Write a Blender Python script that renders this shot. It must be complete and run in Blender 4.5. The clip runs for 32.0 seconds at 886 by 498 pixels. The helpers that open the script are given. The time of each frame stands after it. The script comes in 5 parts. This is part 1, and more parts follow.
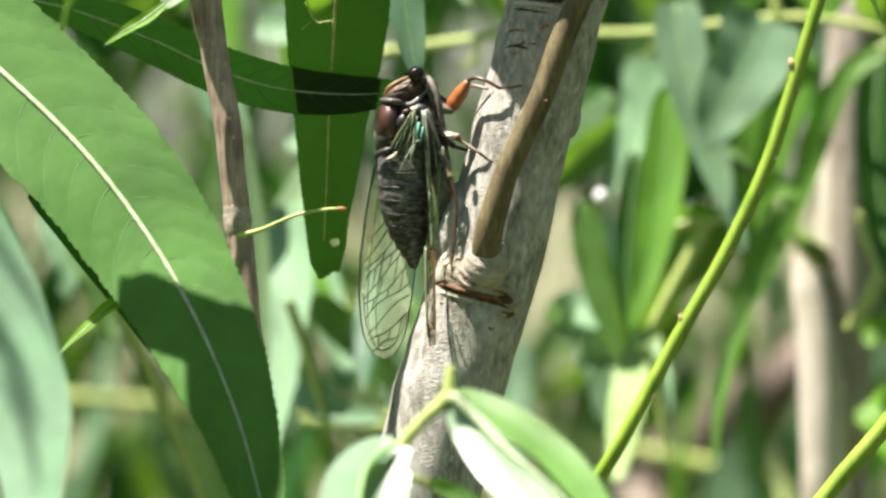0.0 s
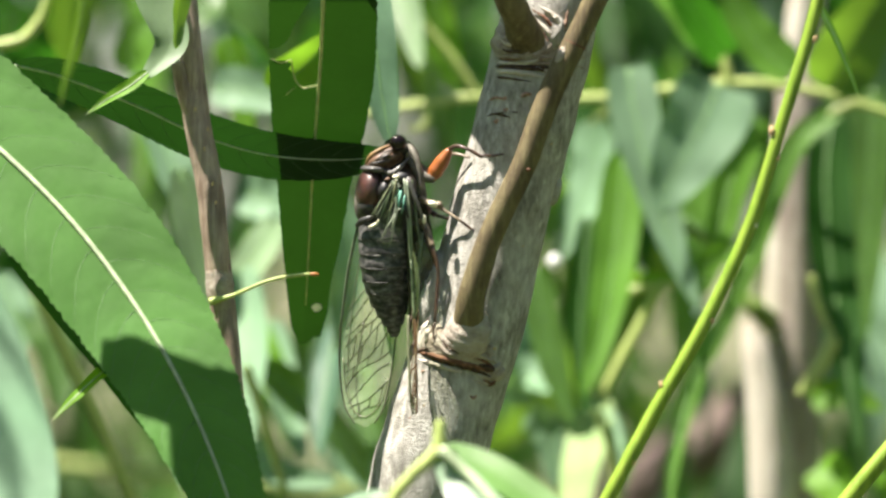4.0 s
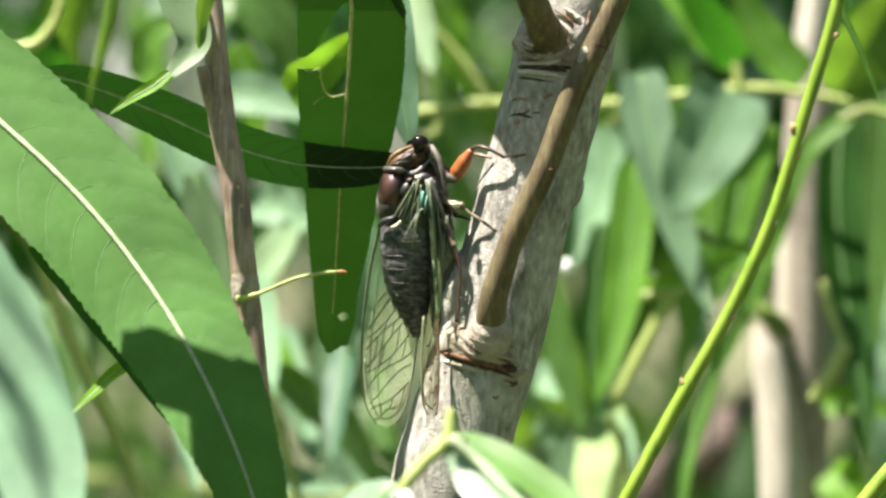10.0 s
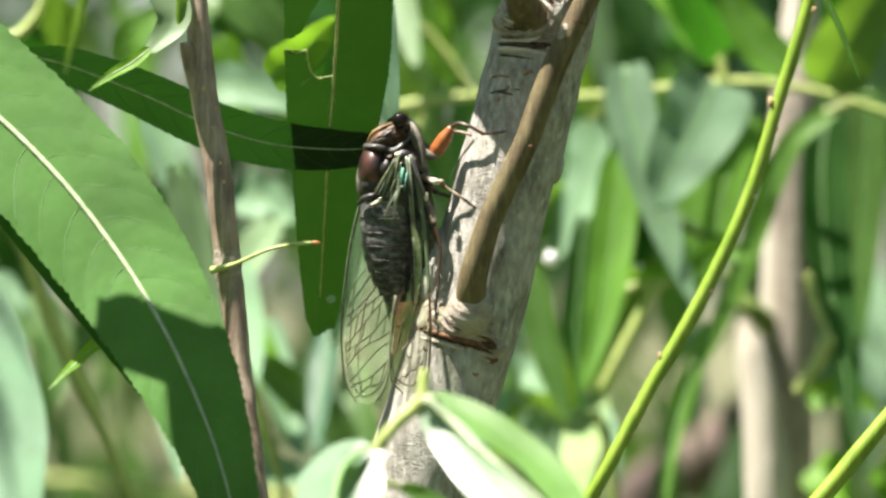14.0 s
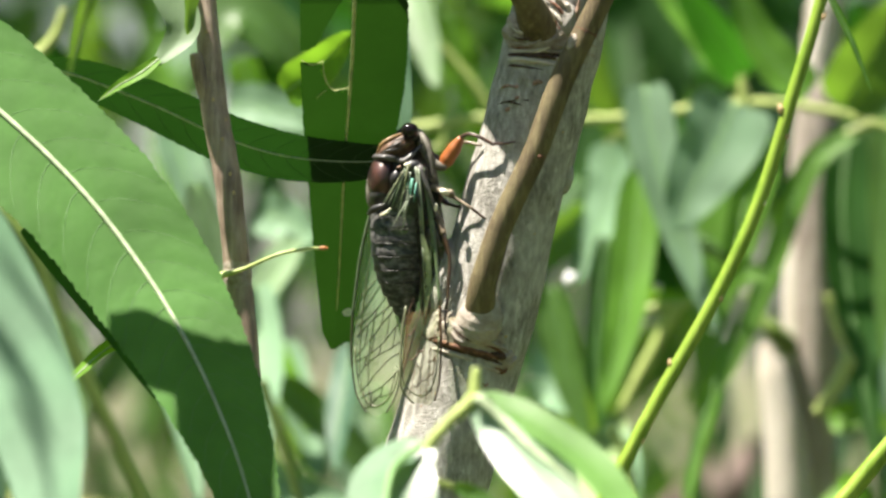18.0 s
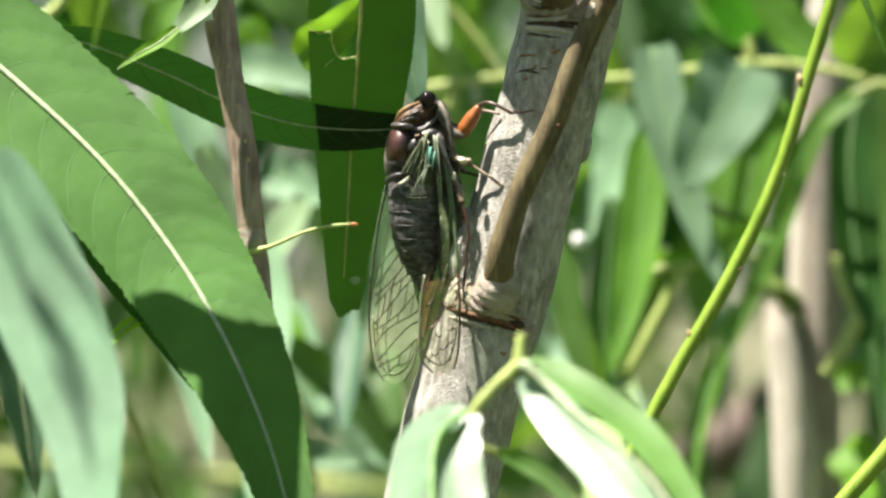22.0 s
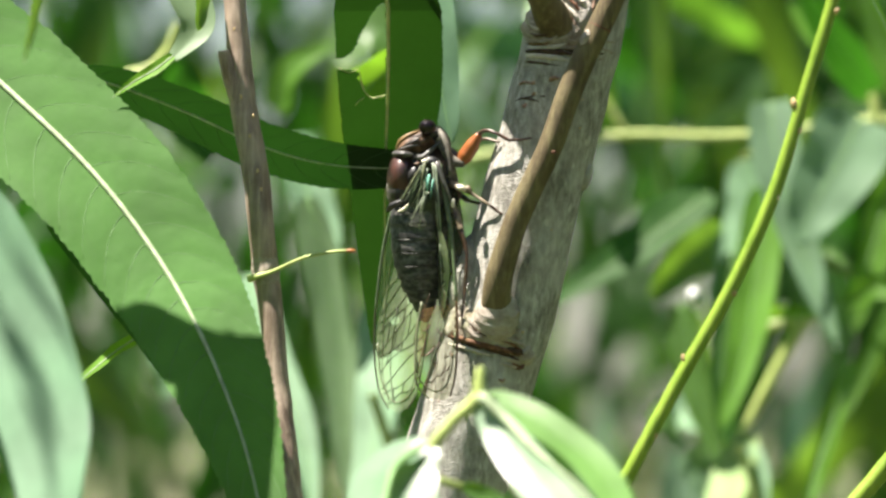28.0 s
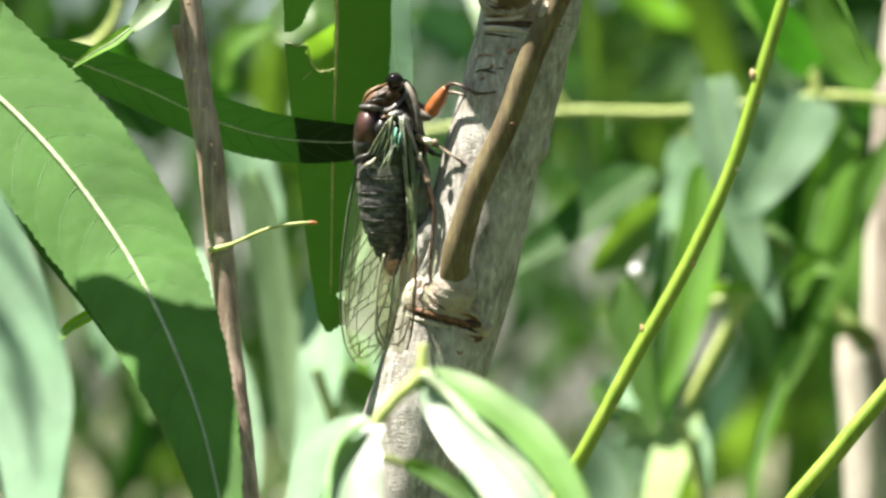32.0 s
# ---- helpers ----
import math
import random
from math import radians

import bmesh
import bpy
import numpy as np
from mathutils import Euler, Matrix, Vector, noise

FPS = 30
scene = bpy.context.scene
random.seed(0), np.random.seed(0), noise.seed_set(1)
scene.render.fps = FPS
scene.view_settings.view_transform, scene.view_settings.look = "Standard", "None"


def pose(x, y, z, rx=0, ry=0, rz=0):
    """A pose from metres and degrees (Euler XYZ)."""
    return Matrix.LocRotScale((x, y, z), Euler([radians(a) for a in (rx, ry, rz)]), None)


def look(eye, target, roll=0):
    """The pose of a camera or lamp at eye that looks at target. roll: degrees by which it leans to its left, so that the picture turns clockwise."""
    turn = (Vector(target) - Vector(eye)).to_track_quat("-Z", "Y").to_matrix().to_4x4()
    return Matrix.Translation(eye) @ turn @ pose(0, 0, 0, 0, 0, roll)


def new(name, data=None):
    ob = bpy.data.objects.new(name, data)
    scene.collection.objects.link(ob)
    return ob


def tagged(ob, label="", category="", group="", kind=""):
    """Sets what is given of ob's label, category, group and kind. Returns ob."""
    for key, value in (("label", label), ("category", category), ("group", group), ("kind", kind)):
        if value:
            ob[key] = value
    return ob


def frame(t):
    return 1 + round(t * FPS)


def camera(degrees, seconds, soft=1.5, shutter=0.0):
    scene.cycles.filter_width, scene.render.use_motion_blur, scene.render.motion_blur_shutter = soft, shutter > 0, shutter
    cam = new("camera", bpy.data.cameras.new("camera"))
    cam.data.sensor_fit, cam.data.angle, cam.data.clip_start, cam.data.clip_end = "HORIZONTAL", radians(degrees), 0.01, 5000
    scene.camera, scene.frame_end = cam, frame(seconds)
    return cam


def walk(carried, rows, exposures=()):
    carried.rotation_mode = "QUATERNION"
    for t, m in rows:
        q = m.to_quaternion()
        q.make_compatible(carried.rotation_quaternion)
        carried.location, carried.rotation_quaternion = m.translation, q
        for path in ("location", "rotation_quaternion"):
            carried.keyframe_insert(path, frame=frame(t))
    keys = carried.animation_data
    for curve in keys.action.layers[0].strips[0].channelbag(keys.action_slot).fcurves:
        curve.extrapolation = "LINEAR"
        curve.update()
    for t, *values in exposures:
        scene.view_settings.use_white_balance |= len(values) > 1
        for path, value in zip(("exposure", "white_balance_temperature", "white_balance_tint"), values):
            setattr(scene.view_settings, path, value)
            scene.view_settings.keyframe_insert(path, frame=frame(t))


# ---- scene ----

# Camera: long lens, 1.2 m from the insect, hand-held.
Z0, D0 = 1.65, 1.2
cam = camera(7.4760, 32.0, soft=2.7)
cam.data.dof.use_dof, cam.data.dof.focus_distance, cam.data.dof.aperture_fstop = True, 1.2, 27.0
# seconds, x, y, z, tilt, turn
PATH = [
    (0, 0.0240, -1.20, 1.6512, 89.442, 1.256), (0.5, 0.0200, -1.20, 1.6520, 89.623, 0.907), (1, 0.0172, -1.20, 1.6536, 89.761, 0.726),
    (1.5, 0.0140, -1.20, 1.6548, 89.905, 0.721), (2, 0.0108, -1.20, 1.6548, 89.656, 0.539), (2.5, 0.0076, -1.20, 1.6552, 89.890, 0.334),
    (4.5, 0.0028, -1.20, 1.6532, 89.909, 0.057), (5, 0.0044, -1.20, 1.6536, 89.857, -0.000), (5.5, 0.0040, -1.20, 1.6548, 89.852, -0.062),
    (6, 0.0036, -1.20, 1.6540, 89.962, -0.053), (6.5, 0.0036, -1.20, 1.6548, 89.800, 0.153), (7, 0.0036, -1.20, 1.6536, 90.005, 0.454),
    (7.5, 0.0028, -1.20, 1.6520, 89.928, 0.086), (8, 0.0024, -1.20, 1.6504, 89.924, 0.053), (8.5, 0.0012, -1.20, 1.6512, 90.143, 0.244),
    (9, 0.0000, -1.20, 1.6500, 90.000, 0.000), (9.5, -0.0024, -1.20, 1.6500, 89.995, -0.158), (10, -0.0044, -1.20, 1.6500, 90.081, -0.076),
    (10.5, -0.0080, -1.20, 1.6460, 90.177, -0.210), (11, -0.0068, -1.20, 1.6444, 90.186, -0.081), (11.5, -0.0028, -1.20, 1.6432, 90.310, 0.086),
    (12, -0.0008, -1.20, 1.6424, 90.282, 0.177), (12.5, -0.0012, -1.20, 1.6420, 90.286, 0.024), (13, 0.0000, -1.20, 1.6424, 90.363, 0.119),
    (13.5, -0.0020, -1.20, 1.6408, 90.420, 0.010), (14, -0.0012, -1.20, 1.6388, 90.425, -0.091), (14.5, 0.0000, -1.20, 1.6388, 90.434, 0.134),
    (16.5, -0.0136, -1.20, 1.6324, 90.696, -0.515), (17, -0.0104, -1.20, 1.6324, 90.749, -0.525), (17.5, 0.0000, -1.20, 1.6316, 90.859, -0.138),
    (18, 0.0064, -1.20, 1.6312, 90.878, 0.354), (18.5, 0.0132, -1.20, 1.6292, 90.549, 0.607), (19, 0.0156, -1.20, 1.6264, 90.797, 0.611),
    (19.5, 0.0140, -1.20, 1.6252, 90.840, 0.607), (20, 0.0120, -1.20, 1.6268, 90.940, 0.678), (20.5, 0.0104, -1.20, 1.6288, 91.055, 0.535),
    (21, -0.0008, -1.20, 1.6324, 90.859, 0.120), (21.5, -0.0056, -1.20, 1.6348, 90.759, 0.048), (22, -0.0012, -1.20, 1.6368, 90.344, 0.143),
    (22.5, 0.0092, -1.20, 1.6352, 90.649, 0.544), (23, 0.0168, -1.20, 1.6312, 90.816, 0.989), (23.5, 0.0168, -1.20, 1.6276, 91.016, 0.984),
    (24, 0.0128, -1.20, 1.6224, 91.346, 0.812), (24.5, 0.0016, -1.20, 1.6220, 91.508, 0.316), (25, -0.0036, -1.20, 1.6216, 91.546, -0.143),
    (25.5, -0.0072, -1.20, 1.6220, 91.455, -0.119), (27.5, 0.0596, -1.20, 1.6132, 91.734, 3.031), (28, 0.0860, -1.20, 1.6160, 91.570, 4.317),
    (28.5, 0.1040, -1.20, 1.6188, 91.357, 5.067), (29, 0.1084, -1.20, 1.6200, 91.314, 5.290), (29.5, 0.1040, -1.20, 1.6220, 91.158, 5.120),
    (30, 0.0988, -1.20, 1.6212, 91.149, 4.381), (30.5, 0.0944, -1.20, 1.6180, 91.230, 4.181), (31, 0.0888, -1.20, 1.6156, 91.431, 3.906),
    (31.5, 0.0816, -1.20, 1.6144, 91.703, 3.659), (32, 0.0740, -1.20, 1.6132, 91.470, 3.388),
]

walk(cam, [(t, pose(x, y, z, rx, 0, rz)) for t, x, y, z, rx, rz in PATH],
     [(0, 1.85), (6, 1.86), (9, 1.92), (14, 1.88), (19, 1.81), (25, 1.79), (28, 1.88), (30, 2.0), (32, 2.0)])

# World and sun
SUN = Vector((-0.36, -0.10, 0.93)).normalized()
world = bpy.data.worlds.new("sky")
scene.world = world
world.use_nodes = True
wn = world.node_tree.nodes
sky = wn.new("ShaderNodeTexSky")
sky.sky_type, sky.sun_disc = "NISHITA", False
sky.sun_elevation = math.asin(SUN.z)
sky.sun_rotation = math.atan2(SUN.x, SUN.y)
wn["Background"].inputs[1].default_value = 0.042
world.node_tree.links.new(sky.outputs[0], wn["Background"].inputs[0])
lamp = bpy.data.lights.new("sun", "SUN")
lamp.energy, lamp.angle, lamp.color = 5.3, radians(0.53), (1.0, 0.925, 0.82)
sun = new("sun", lamp)
sun.matrix_world = look(SUN * 20 + Vector((0, 0, Z0)), (0, 0, Z0))


# ---- materials ----
def shader(name):
    m = bpy.data.materials.new(name)
    m.use_nodes = True
    nt = m.node_tree
    return m, nt, nt.nodes["Principled BSDF"], nt.nodes["Material Output"]


def coords(nt, scale=(1, 1, 1)):
    tc, mp = nt.nodes.new("ShaderNodeTexCoord"), nt.nodes.new("ShaderNodeMapping")
    mp.inputs["Scale"].default_value = scale
    nt.links.new(tc.outputs["Object"], mp.inputs["Vector"])
    return mp.outputs[0]


def tex(nt, vec, scale, detail=4, rough=0.55):
    n = nt.nodes.new("ShaderNodeTexNoise")
    n.inputs["Scale"].default_value, n.inputs["Detail"].default_value, n.inputs["Roughness"].default_value = scale, detail, rough
    nt.links.new(vec, n.inputs["Vector"])
    return n.outputs["Fac"]


def ramp(nt, fac, stops):
    r = nt.nodes.new("ShaderNodeValToRGB")
    el = r.color_ramp.elements
    while len(el) < len(stops):
        el.new(0.5)
    for e, (p, c) in zip(el, stops):
        e.position, e.color = p, (*c, 1)
    nt.links.new(fac, r.inputs[0])
    return r.outputs[0]


def blend(nt, fac, a, b, mode="MIX"):
    n = nt.nodes.new("ShaderNodeMix")
    n.data_type, n.blend_type = "RGBA", mode
    for sock, v in ((n.inputs[0], fac), (n.inputs[6], a), (n.inputs[7], b)):
        if hasattr(v, "is_output"):
            nt.links.new(v, sock)
        else:
            sock.default_value = v if isinstance(v, (int, float)) else (*v, 1)
    return n.outputs[2]


def bump(nt, p, height, strength, dist):
    b = nt.nodes.new("ShaderNodeBump")
    b.inputs["Strength"].default_value, b.inputs["Distance"].default_value = strength, dist
    nt.links.new(height, b.inputs["Height"])
    nt.links.new(b.outputs[0], p.inputs["Normal"])


def leaf_mat(name, top, glow, clear=0.42, rough=0.42, gloss=0.5, spots=0.25):
    """Leaf: waxy surface, and light that shines through the blade."""
    m, nt, p, out = shader(name)
    v = coords(nt)
    info = nt.nodes.new("ShaderNodeObjectInfo")
    fine = tex(nt, v, 900, 5)
    broad = tex(nt, v, 60, 3)
    dark = tuple(c * 0.72 for c in top)
    light = tuple(min(1, c * 1.22) for c in top)
    col = ramp(nt, broad, [(0.3, dark), (0.7, light)])
    col = blend(nt, ramp(nt, fine, [(0.35, (spots,) * 3), (0.65, (0, 0, 0))]), col, dark)
    hue = nt.nodes.new("ShaderNodeHueSaturation")
    mr = nt.nodes.new("ShaderNodeMapRange")
    mr.inputs["To Min"].default_value, mr.inputs["To Max"].default_value = 0.8, 1.2
    nt.links.new(info.outputs["Random"], mr.inputs["Value"])
    nt.links.new(mr.outputs[0], hue.inputs["Value"])
    nt.links.new(col, hue.inputs["Color"])
    nt.links.new(hue.outputs[0], p.inputs["Base Color"])
    p.inputs["Roughness"].default_value = rough
    p.inputs["Specular IOR Level"].default_value = gloss
    bump(nt, p, fine, 0.25, 0.0002)
    tr, mix = nt.nodes.new("ShaderNodeBsdfTranslucent"), nt.nodes.new("ShaderNodeMixShader")
    g = blend(nt, ramp(nt, broad, [(0.3, (0, 0, 0)), (0.7, (1, 1, 1))]), tuple(c * 0.8 for c in glow), glow)
    nt.links.new(g, tr.inputs["Color"])
    mix.inputs[0].default_value = clear
    nt.links.new(p.outputs[0], mix.inputs[1])
    nt.links.new(tr.outputs[0], mix.inputs[2])
    nt.links.new(mix.outputs[0], out.inputs["Surface"])
    return m


def bark_mat(name, base, dark, light, grain=(900, 900, 120), rough=0.75, relief=0.5, speck=None):
    m, nt, p, out = shader(name)
    streak = tex(nt, coords(nt, grain), 1.0, 6, 0.65)
    patch = tex(nt, coords(nt), 130, 4)
    fine = tex(nt, coords(nt), 2600, 3)
    col = ramp(nt, streak, [(0.28, dark), (0.5, base), (0.74, light)])
    col = blend(nt, ramp(nt, patch, [(0.4, (0, 0, 0)), (0.7, (0.6,) * 3)]), col, light)
    if speck:
        col = blend(nt, ramp(nt, tex(nt, coords(nt, (1, 1, 0.6)), 420, 2), [(0.66, (0, 0, 0)), (0.72, (0.8,) * 3)]), col, speck)
    nt.links.new(col, p.inputs["Base Color"])
    p.inputs["Roughness"].default_value = rough
    h = nt.nodes.new("ShaderNodeMath")
    h.operation = "ADD"
    nt.links.new(streak, h.inputs[0])
    nt.links.new(fine, h.inputs[1])
    bump(nt, p, h.outputs[0], relief, 0.0006)
    return m


def plain_mat(name, base, rough=0.5, gloss=0.5, vary=0.3, scale=700, coat=0.0):
    m, nt, p, out = shader(name)
    n = tex(nt, coords(nt), scale, 4)
    c = ramp(nt, n, [(0.3, tuple(b * (1 - vary) for b in base)), (0.7, tuple(min(1, b * (1 + vary)) for b in base))])
    nt.links.new(c, p.inputs["Base Color"])
    p.inputs["Roughness"].default_value, p.inputs["Specular IOR Level"].default_value = rough, gloss
    p.inputs["Coat Weight"].default_value = coat
    bump(nt, p, n, 0.3, 0.0001)
    return m


def two_tone(name, a, b, scale, lo, hi, rough=0.4, coat=0.3, stretch=(1, 1, 1)):
    m, nt, p, out = shader(name)
    n = tex(nt, coords(nt, stretch), scale, 5)
    nt.links.new(ramp(nt, n, [(lo, a), (hi, b)]), p.inputs["Base Color"])
    p.inputs["Roughness"].default_value, p.inputs["Coat Weight"].default_value = rough, coat
    bump(nt, p, tex(nt, coords(nt), 2500, 2), 0.3, 0.0001)
    return m


def membrane_mat(name, lo, hi, tint=(0.50, 0.58, 0.34)):
    m, nt, p, out = shader(name)
    p.inputs["Base Color"].default_value = (*tint, 1)
    p.inputs["Roughness"].default_value = 0.16
    bump(nt, p, tex(nt, coords(nt), 500, 3), 0.5, 0.0003)
    clear, mix = nt.nodes.new("ShaderNodeBsdfTransparent"), nt.nodes.new("ShaderNodeMixShader")
    clear.inputs[0].default_value = (0.90, 0.94, 0.84, 1)
    nt.links.new(ramp(nt, tex(nt, coords(nt), 160, 3), [(0.3, (lo,) * 3), (0.7, (hi,) * 3)]), mix.inputs[0])
    nt.links.new(clear.outputs[0], mix.inputs[1])
    nt.links.new(p.outputs[0], mix.inputs[2])
    nt.links.new(mix.outputs[0], out.inputs["Surface"])
    return m


LEAF = leaf_mat("leaf_green", (0.078, 0.165, 0.038), (0.22, 0.42, 0.03), 0.42)
LEAF_BIG = leaf_mat("leaf_broad", (0.058, 0.142, 0.030), (0.11, 0.33, 0.03), 0.35, 0.6, 0.12)
LEAF_GLOSS = leaf_mat("leaf_waxy", (0.095, 0.20, 0.045), (0.18, 0.40, 0.04), 0.3, 0.5, 0.3)
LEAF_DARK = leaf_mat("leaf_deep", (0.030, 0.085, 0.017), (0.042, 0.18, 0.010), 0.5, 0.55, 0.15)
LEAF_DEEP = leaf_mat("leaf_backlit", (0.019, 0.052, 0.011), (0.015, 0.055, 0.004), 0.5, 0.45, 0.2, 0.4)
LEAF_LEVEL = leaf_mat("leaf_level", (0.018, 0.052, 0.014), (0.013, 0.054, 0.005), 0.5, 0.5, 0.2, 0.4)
LEAF_PALE = leaf_mat("leaf_pale_underside", (0.175, 0.295, 0.175), (0.20, 0.38, 0.095), 0.3, 0.6, 0.3)
LEAF_BLUE = leaf_mat("leaf_blue_green", (0.118, 0.215, 0.128), (0.13, 0.30, 0.10), 0.25, 0.6, 0.15)
LEAF_LIME = leaf_mat("leaf_lime", (0.14, 0.31, 0.025), (0.27, 0.54, 0.03), 0.5, 0.55, 0.25)
LEAF_TEAL = leaf_mat("leaf_teal", (0.06, 0.135, 0.08), (0.07, 0.22, 0.06), 0.3, 0.5, 0.3)
VEIN_DEEP = plain_mat("leaf_vein_deep", (0.026, 0.075, 0.018), 0.6)
LEAF_MID = leaf_mat("leaf_fresh", (0.11, 0.25, 0.03), (0.18, 0.42, 0.03), 0.45, 0.5, 0.3)
LEAF_CREAM = leaf_mat("leaf_cream", (0.23, 0.33, 0.13), (0.26, 0.45, 0.1), 0.3, 0.5, 0.3)
LEAF_WHITE = leaf_mat("leaf_silvery", (0.21, 0.31, 0.17), (0.22, 0.39, 0.10), 0.3, 0.5, 0.3)
# glossy leaf half; part of its sun glint is put into the pale colour
LEAF_SHEEN = leaf_mat("leaf_sheen", (0.22, 0.33, 0.20), (0.22, 0.39, 0.12), 0.3, 0.36, 0.9, 0.7)
RIB = plain_mat("midrib_pale", (0.29, 0.36, 0.21), 0.6)
RIB_GREEN = plain_mat("midrib_green", (0.15, 0.29, 0.09), 0.5)
VEIN = plain_mat("leaf_vein", (0.068, 0.158, 0.038), 0.6)
RIM_DRY = plain_mat("leaf_edge_dry", (0.36, 0.40, 0.16), 0.7)
BARK = bark_mat("bark_grey", (0.250, 0.237, 0.207), (0.088, 0.081, 0.067), (0.52, 0.505, 0.465), (900, 900, 330), relief=0.6, speck=(0.52, 0.50, 0.46))
BARK_TWIG = bark_mat("bark_olive_brown", (0.076, 0.053, 0.021), (0.042, 0.027, 0.012), (0.19, 0.16, 0.075), relief=0.25)
BARK_BROWN = bark_mat("bark_purple_brown", (0.20, 0.142, 0.108), (0.10, 0.062, 0.045), (0.46, 0.37, 0.29), (1300, 1300, 90), rough=0.55, relief=0.25)
BARK_LIMB = bark_mat("bark_red_brown", (0.115, 0.078, 0.065), (0.06, 0.04, 0.033), (0.18, 0.13, 0.11), (60, 60, 10))
BARK_NODE = bark_mat("bark_node", (0.27, 0.225, 0.18), (0.12, 0.07, 0.045), (0.45, 0.41, 0.35), (500, 500, 700), relief=0.7)
BARK_RUST = plain_mat("bark_rust", (0.14, 0.068, 0.040), 0.8, 0.3, 0.5, 1200)
LENTICEL = plain_mat("bark_lenticel", (0.27, 0.175, 0.13), 0.8, 0.3, 0.5, 1500)
BARK_DARK = plain_mat("bark_crevice", (0.06, 0.038, 0.026), 0.85, 0.2, 0.5, 1200)
BARK_PALE = bark_mat("bark_pale", (0.46, 0.41, 0.345), (0.30, 0.25, 0.20), (0.60, 0.56, 0.49), (300, 300, 40))
BARK_DUN = bark_mat("bark_dun", (0.27, 0.225, 0.19), (0.17, 0.135, 0.11), (0.40, 0.35, 0.30), (300, 300, 40))
TWIG_YELLOW = bark_mat("twig_yellow_green", (0.17, 0.28, 0.022), (0.11, 0.19, 0.014), (0.26, 0.36, 0.045), rough=0.4, relief=0.15)
VINE = plain_mat("stem_yellow", (0.33, 0.40, 0.12), 0.5)
STEM_DARK = plain_mat("stem_dark_green", (0.11, 0.17, 0.03), 0.5)
BUD = plain_mat("bud_tan", (0.42, 0.30, 0.14), 0.6)
BUD_PALE = plain_mat("bud_pale", (0.70, 0.66, 0.50), 0.5)
RED_TIP = plain_mat("petiole_red", (0.30, 0.12, 0.03), 0.5)
SHELL = two_tone("shell_black", (0.006, 0.006, 0.007), (0.030, 0.027, 0.026), 500, 0.35, 0.7, 0.45, 0.2)
SHELL_ABD = two_tone("abdomen_black_dusted", (0.012, 0.012, 0.013), (0.19, 0.18, 0.175), 900, 0.42, 0.78, 0.55, 0.1, (0.8, 0.8, 1.3))
SHELL_EDGE = two_tone("abdomen_edge_grey", (0.012, 0.012, 0.012), (0.13, 0.125, 0.115), 1500, 0.45, 0.70, 0.6, 0.0)
SHELL_RED = two_tone("shell_red_brown", (0.010, 0.006, 0.006), (0.085, 0.030, 0.022), 170, 0.38, 0.66, 0.38, 0.15)
SHELL_TAN = two_tone("pronotum_tan", (0.04, 0.02, 0.012), (0.20, 0.115, 0.070), 380, 0.36, 0.60, 0.55, 0.05)
OCHRE = plain_mat("edge_ochre", (0.19, 0.115, 0.045), 0.5)
SHELL_COLLAR = two_tone("collar_grey_brown", (0.060, 0.056, 0.056), (0.17, 0.155, 0.15), 500, 0.35, 0.7, 0.4, 0.3)
SHELL_GREY = two_tone("thorax_dusty", (0.055, 0.047, 0.038), (0.18, 0.165, 0.135), 600, 0.35, 0.65, 0.7, 0.0)
FEMUR = two_tone("femur_orange", (0.20, 0.05, 0.012), (0.33, 0.11, 0.025), 420, 0.35, 0.7, 0.38, 0.1)
LEG = two_tone("leg_brown", (0.035, 0.018, 0.012), (0.11, 0.06, 0.04), 600, 0.4, 0.7, 0.35, 0.3)
LEG_PALE = two_tone("leg_pale", (0.12, 0.085, 0.055), (0.30, 0.24, 0.17), 600, 0.4, 0.7, 0.45, 0.1)
EYE = plain_mat("eye_black", (0.006, 0.003, 0.003), 0.09, 0.4, 0.2, 900, 0.0)
MEMBRANE = membrane_mat("wing_membrane", 0.26, 0.46, (0.42, 0.49, 0.32))
MEMBRANE_CLEAR = membrane_mat("wing_membrane_thin", 0.0, 0.05, (0.06, 0.06, 0.05))
WING_VEIN = plain_mat("wing_vein_dark", (0.055, 0.055, 0.030), 0.4)
WING_GREEN = plain_mat("wing_vein_green", (0.11, 0.145, 0.085), 0.4)
WING_OLIVE = plain_mat("wing_vein_olive", (0.13, 0.14, 0.075), 0.4)
WING_BROWN = plain_mat("wing_vein_brown", (0.10, 0.05, 0.025), 0.4)
WING_PALE = plain_mat("wing_vein_pale", (0.24, 0.275, 0.20), 0.4)
SMOKE = membrane_mat("wing_smoky", 0.86, 0.99, (0.034, 0.031, 0.026))
# amber here stands for sunlit bark showing through the clear tip
AMBER = membrane_mat("wing_tip_bark_tint", 0.06, 0.42, (0.40, 0.235, 0.10))
BASE = membrane_mat("wing_base_green", 0.03, 0.12, (0.20, 0.27, 0.14))
FOLD = membrane_mat("wing_fold_green", 0.30, 0.55)
WHITE = plain_mat("gall_white", (0.85, 0.86, 0.82), 0.3)
WING_TEAL = plain_mat("wing_base_teal", (0.13, 0.34, 0.26), 0.5)
SOIL = bark_mat("soil_grass", (0.085, 0.095, 0.040), (0.035, 0.065, 0.018), (0.17, 0.14, 0.085), (3, 3, 3), 0.95, 0.6)


# ---- building helpers ----
def at(u, v, d):
    """Place by tenths of a millimetre across and down the insect's plane, drawn out to d metres behind it."""
    s = (D0 + d) / 12000.0
    return Vector(((u - 784) * s, d, Z0 - (v - 441) * s))


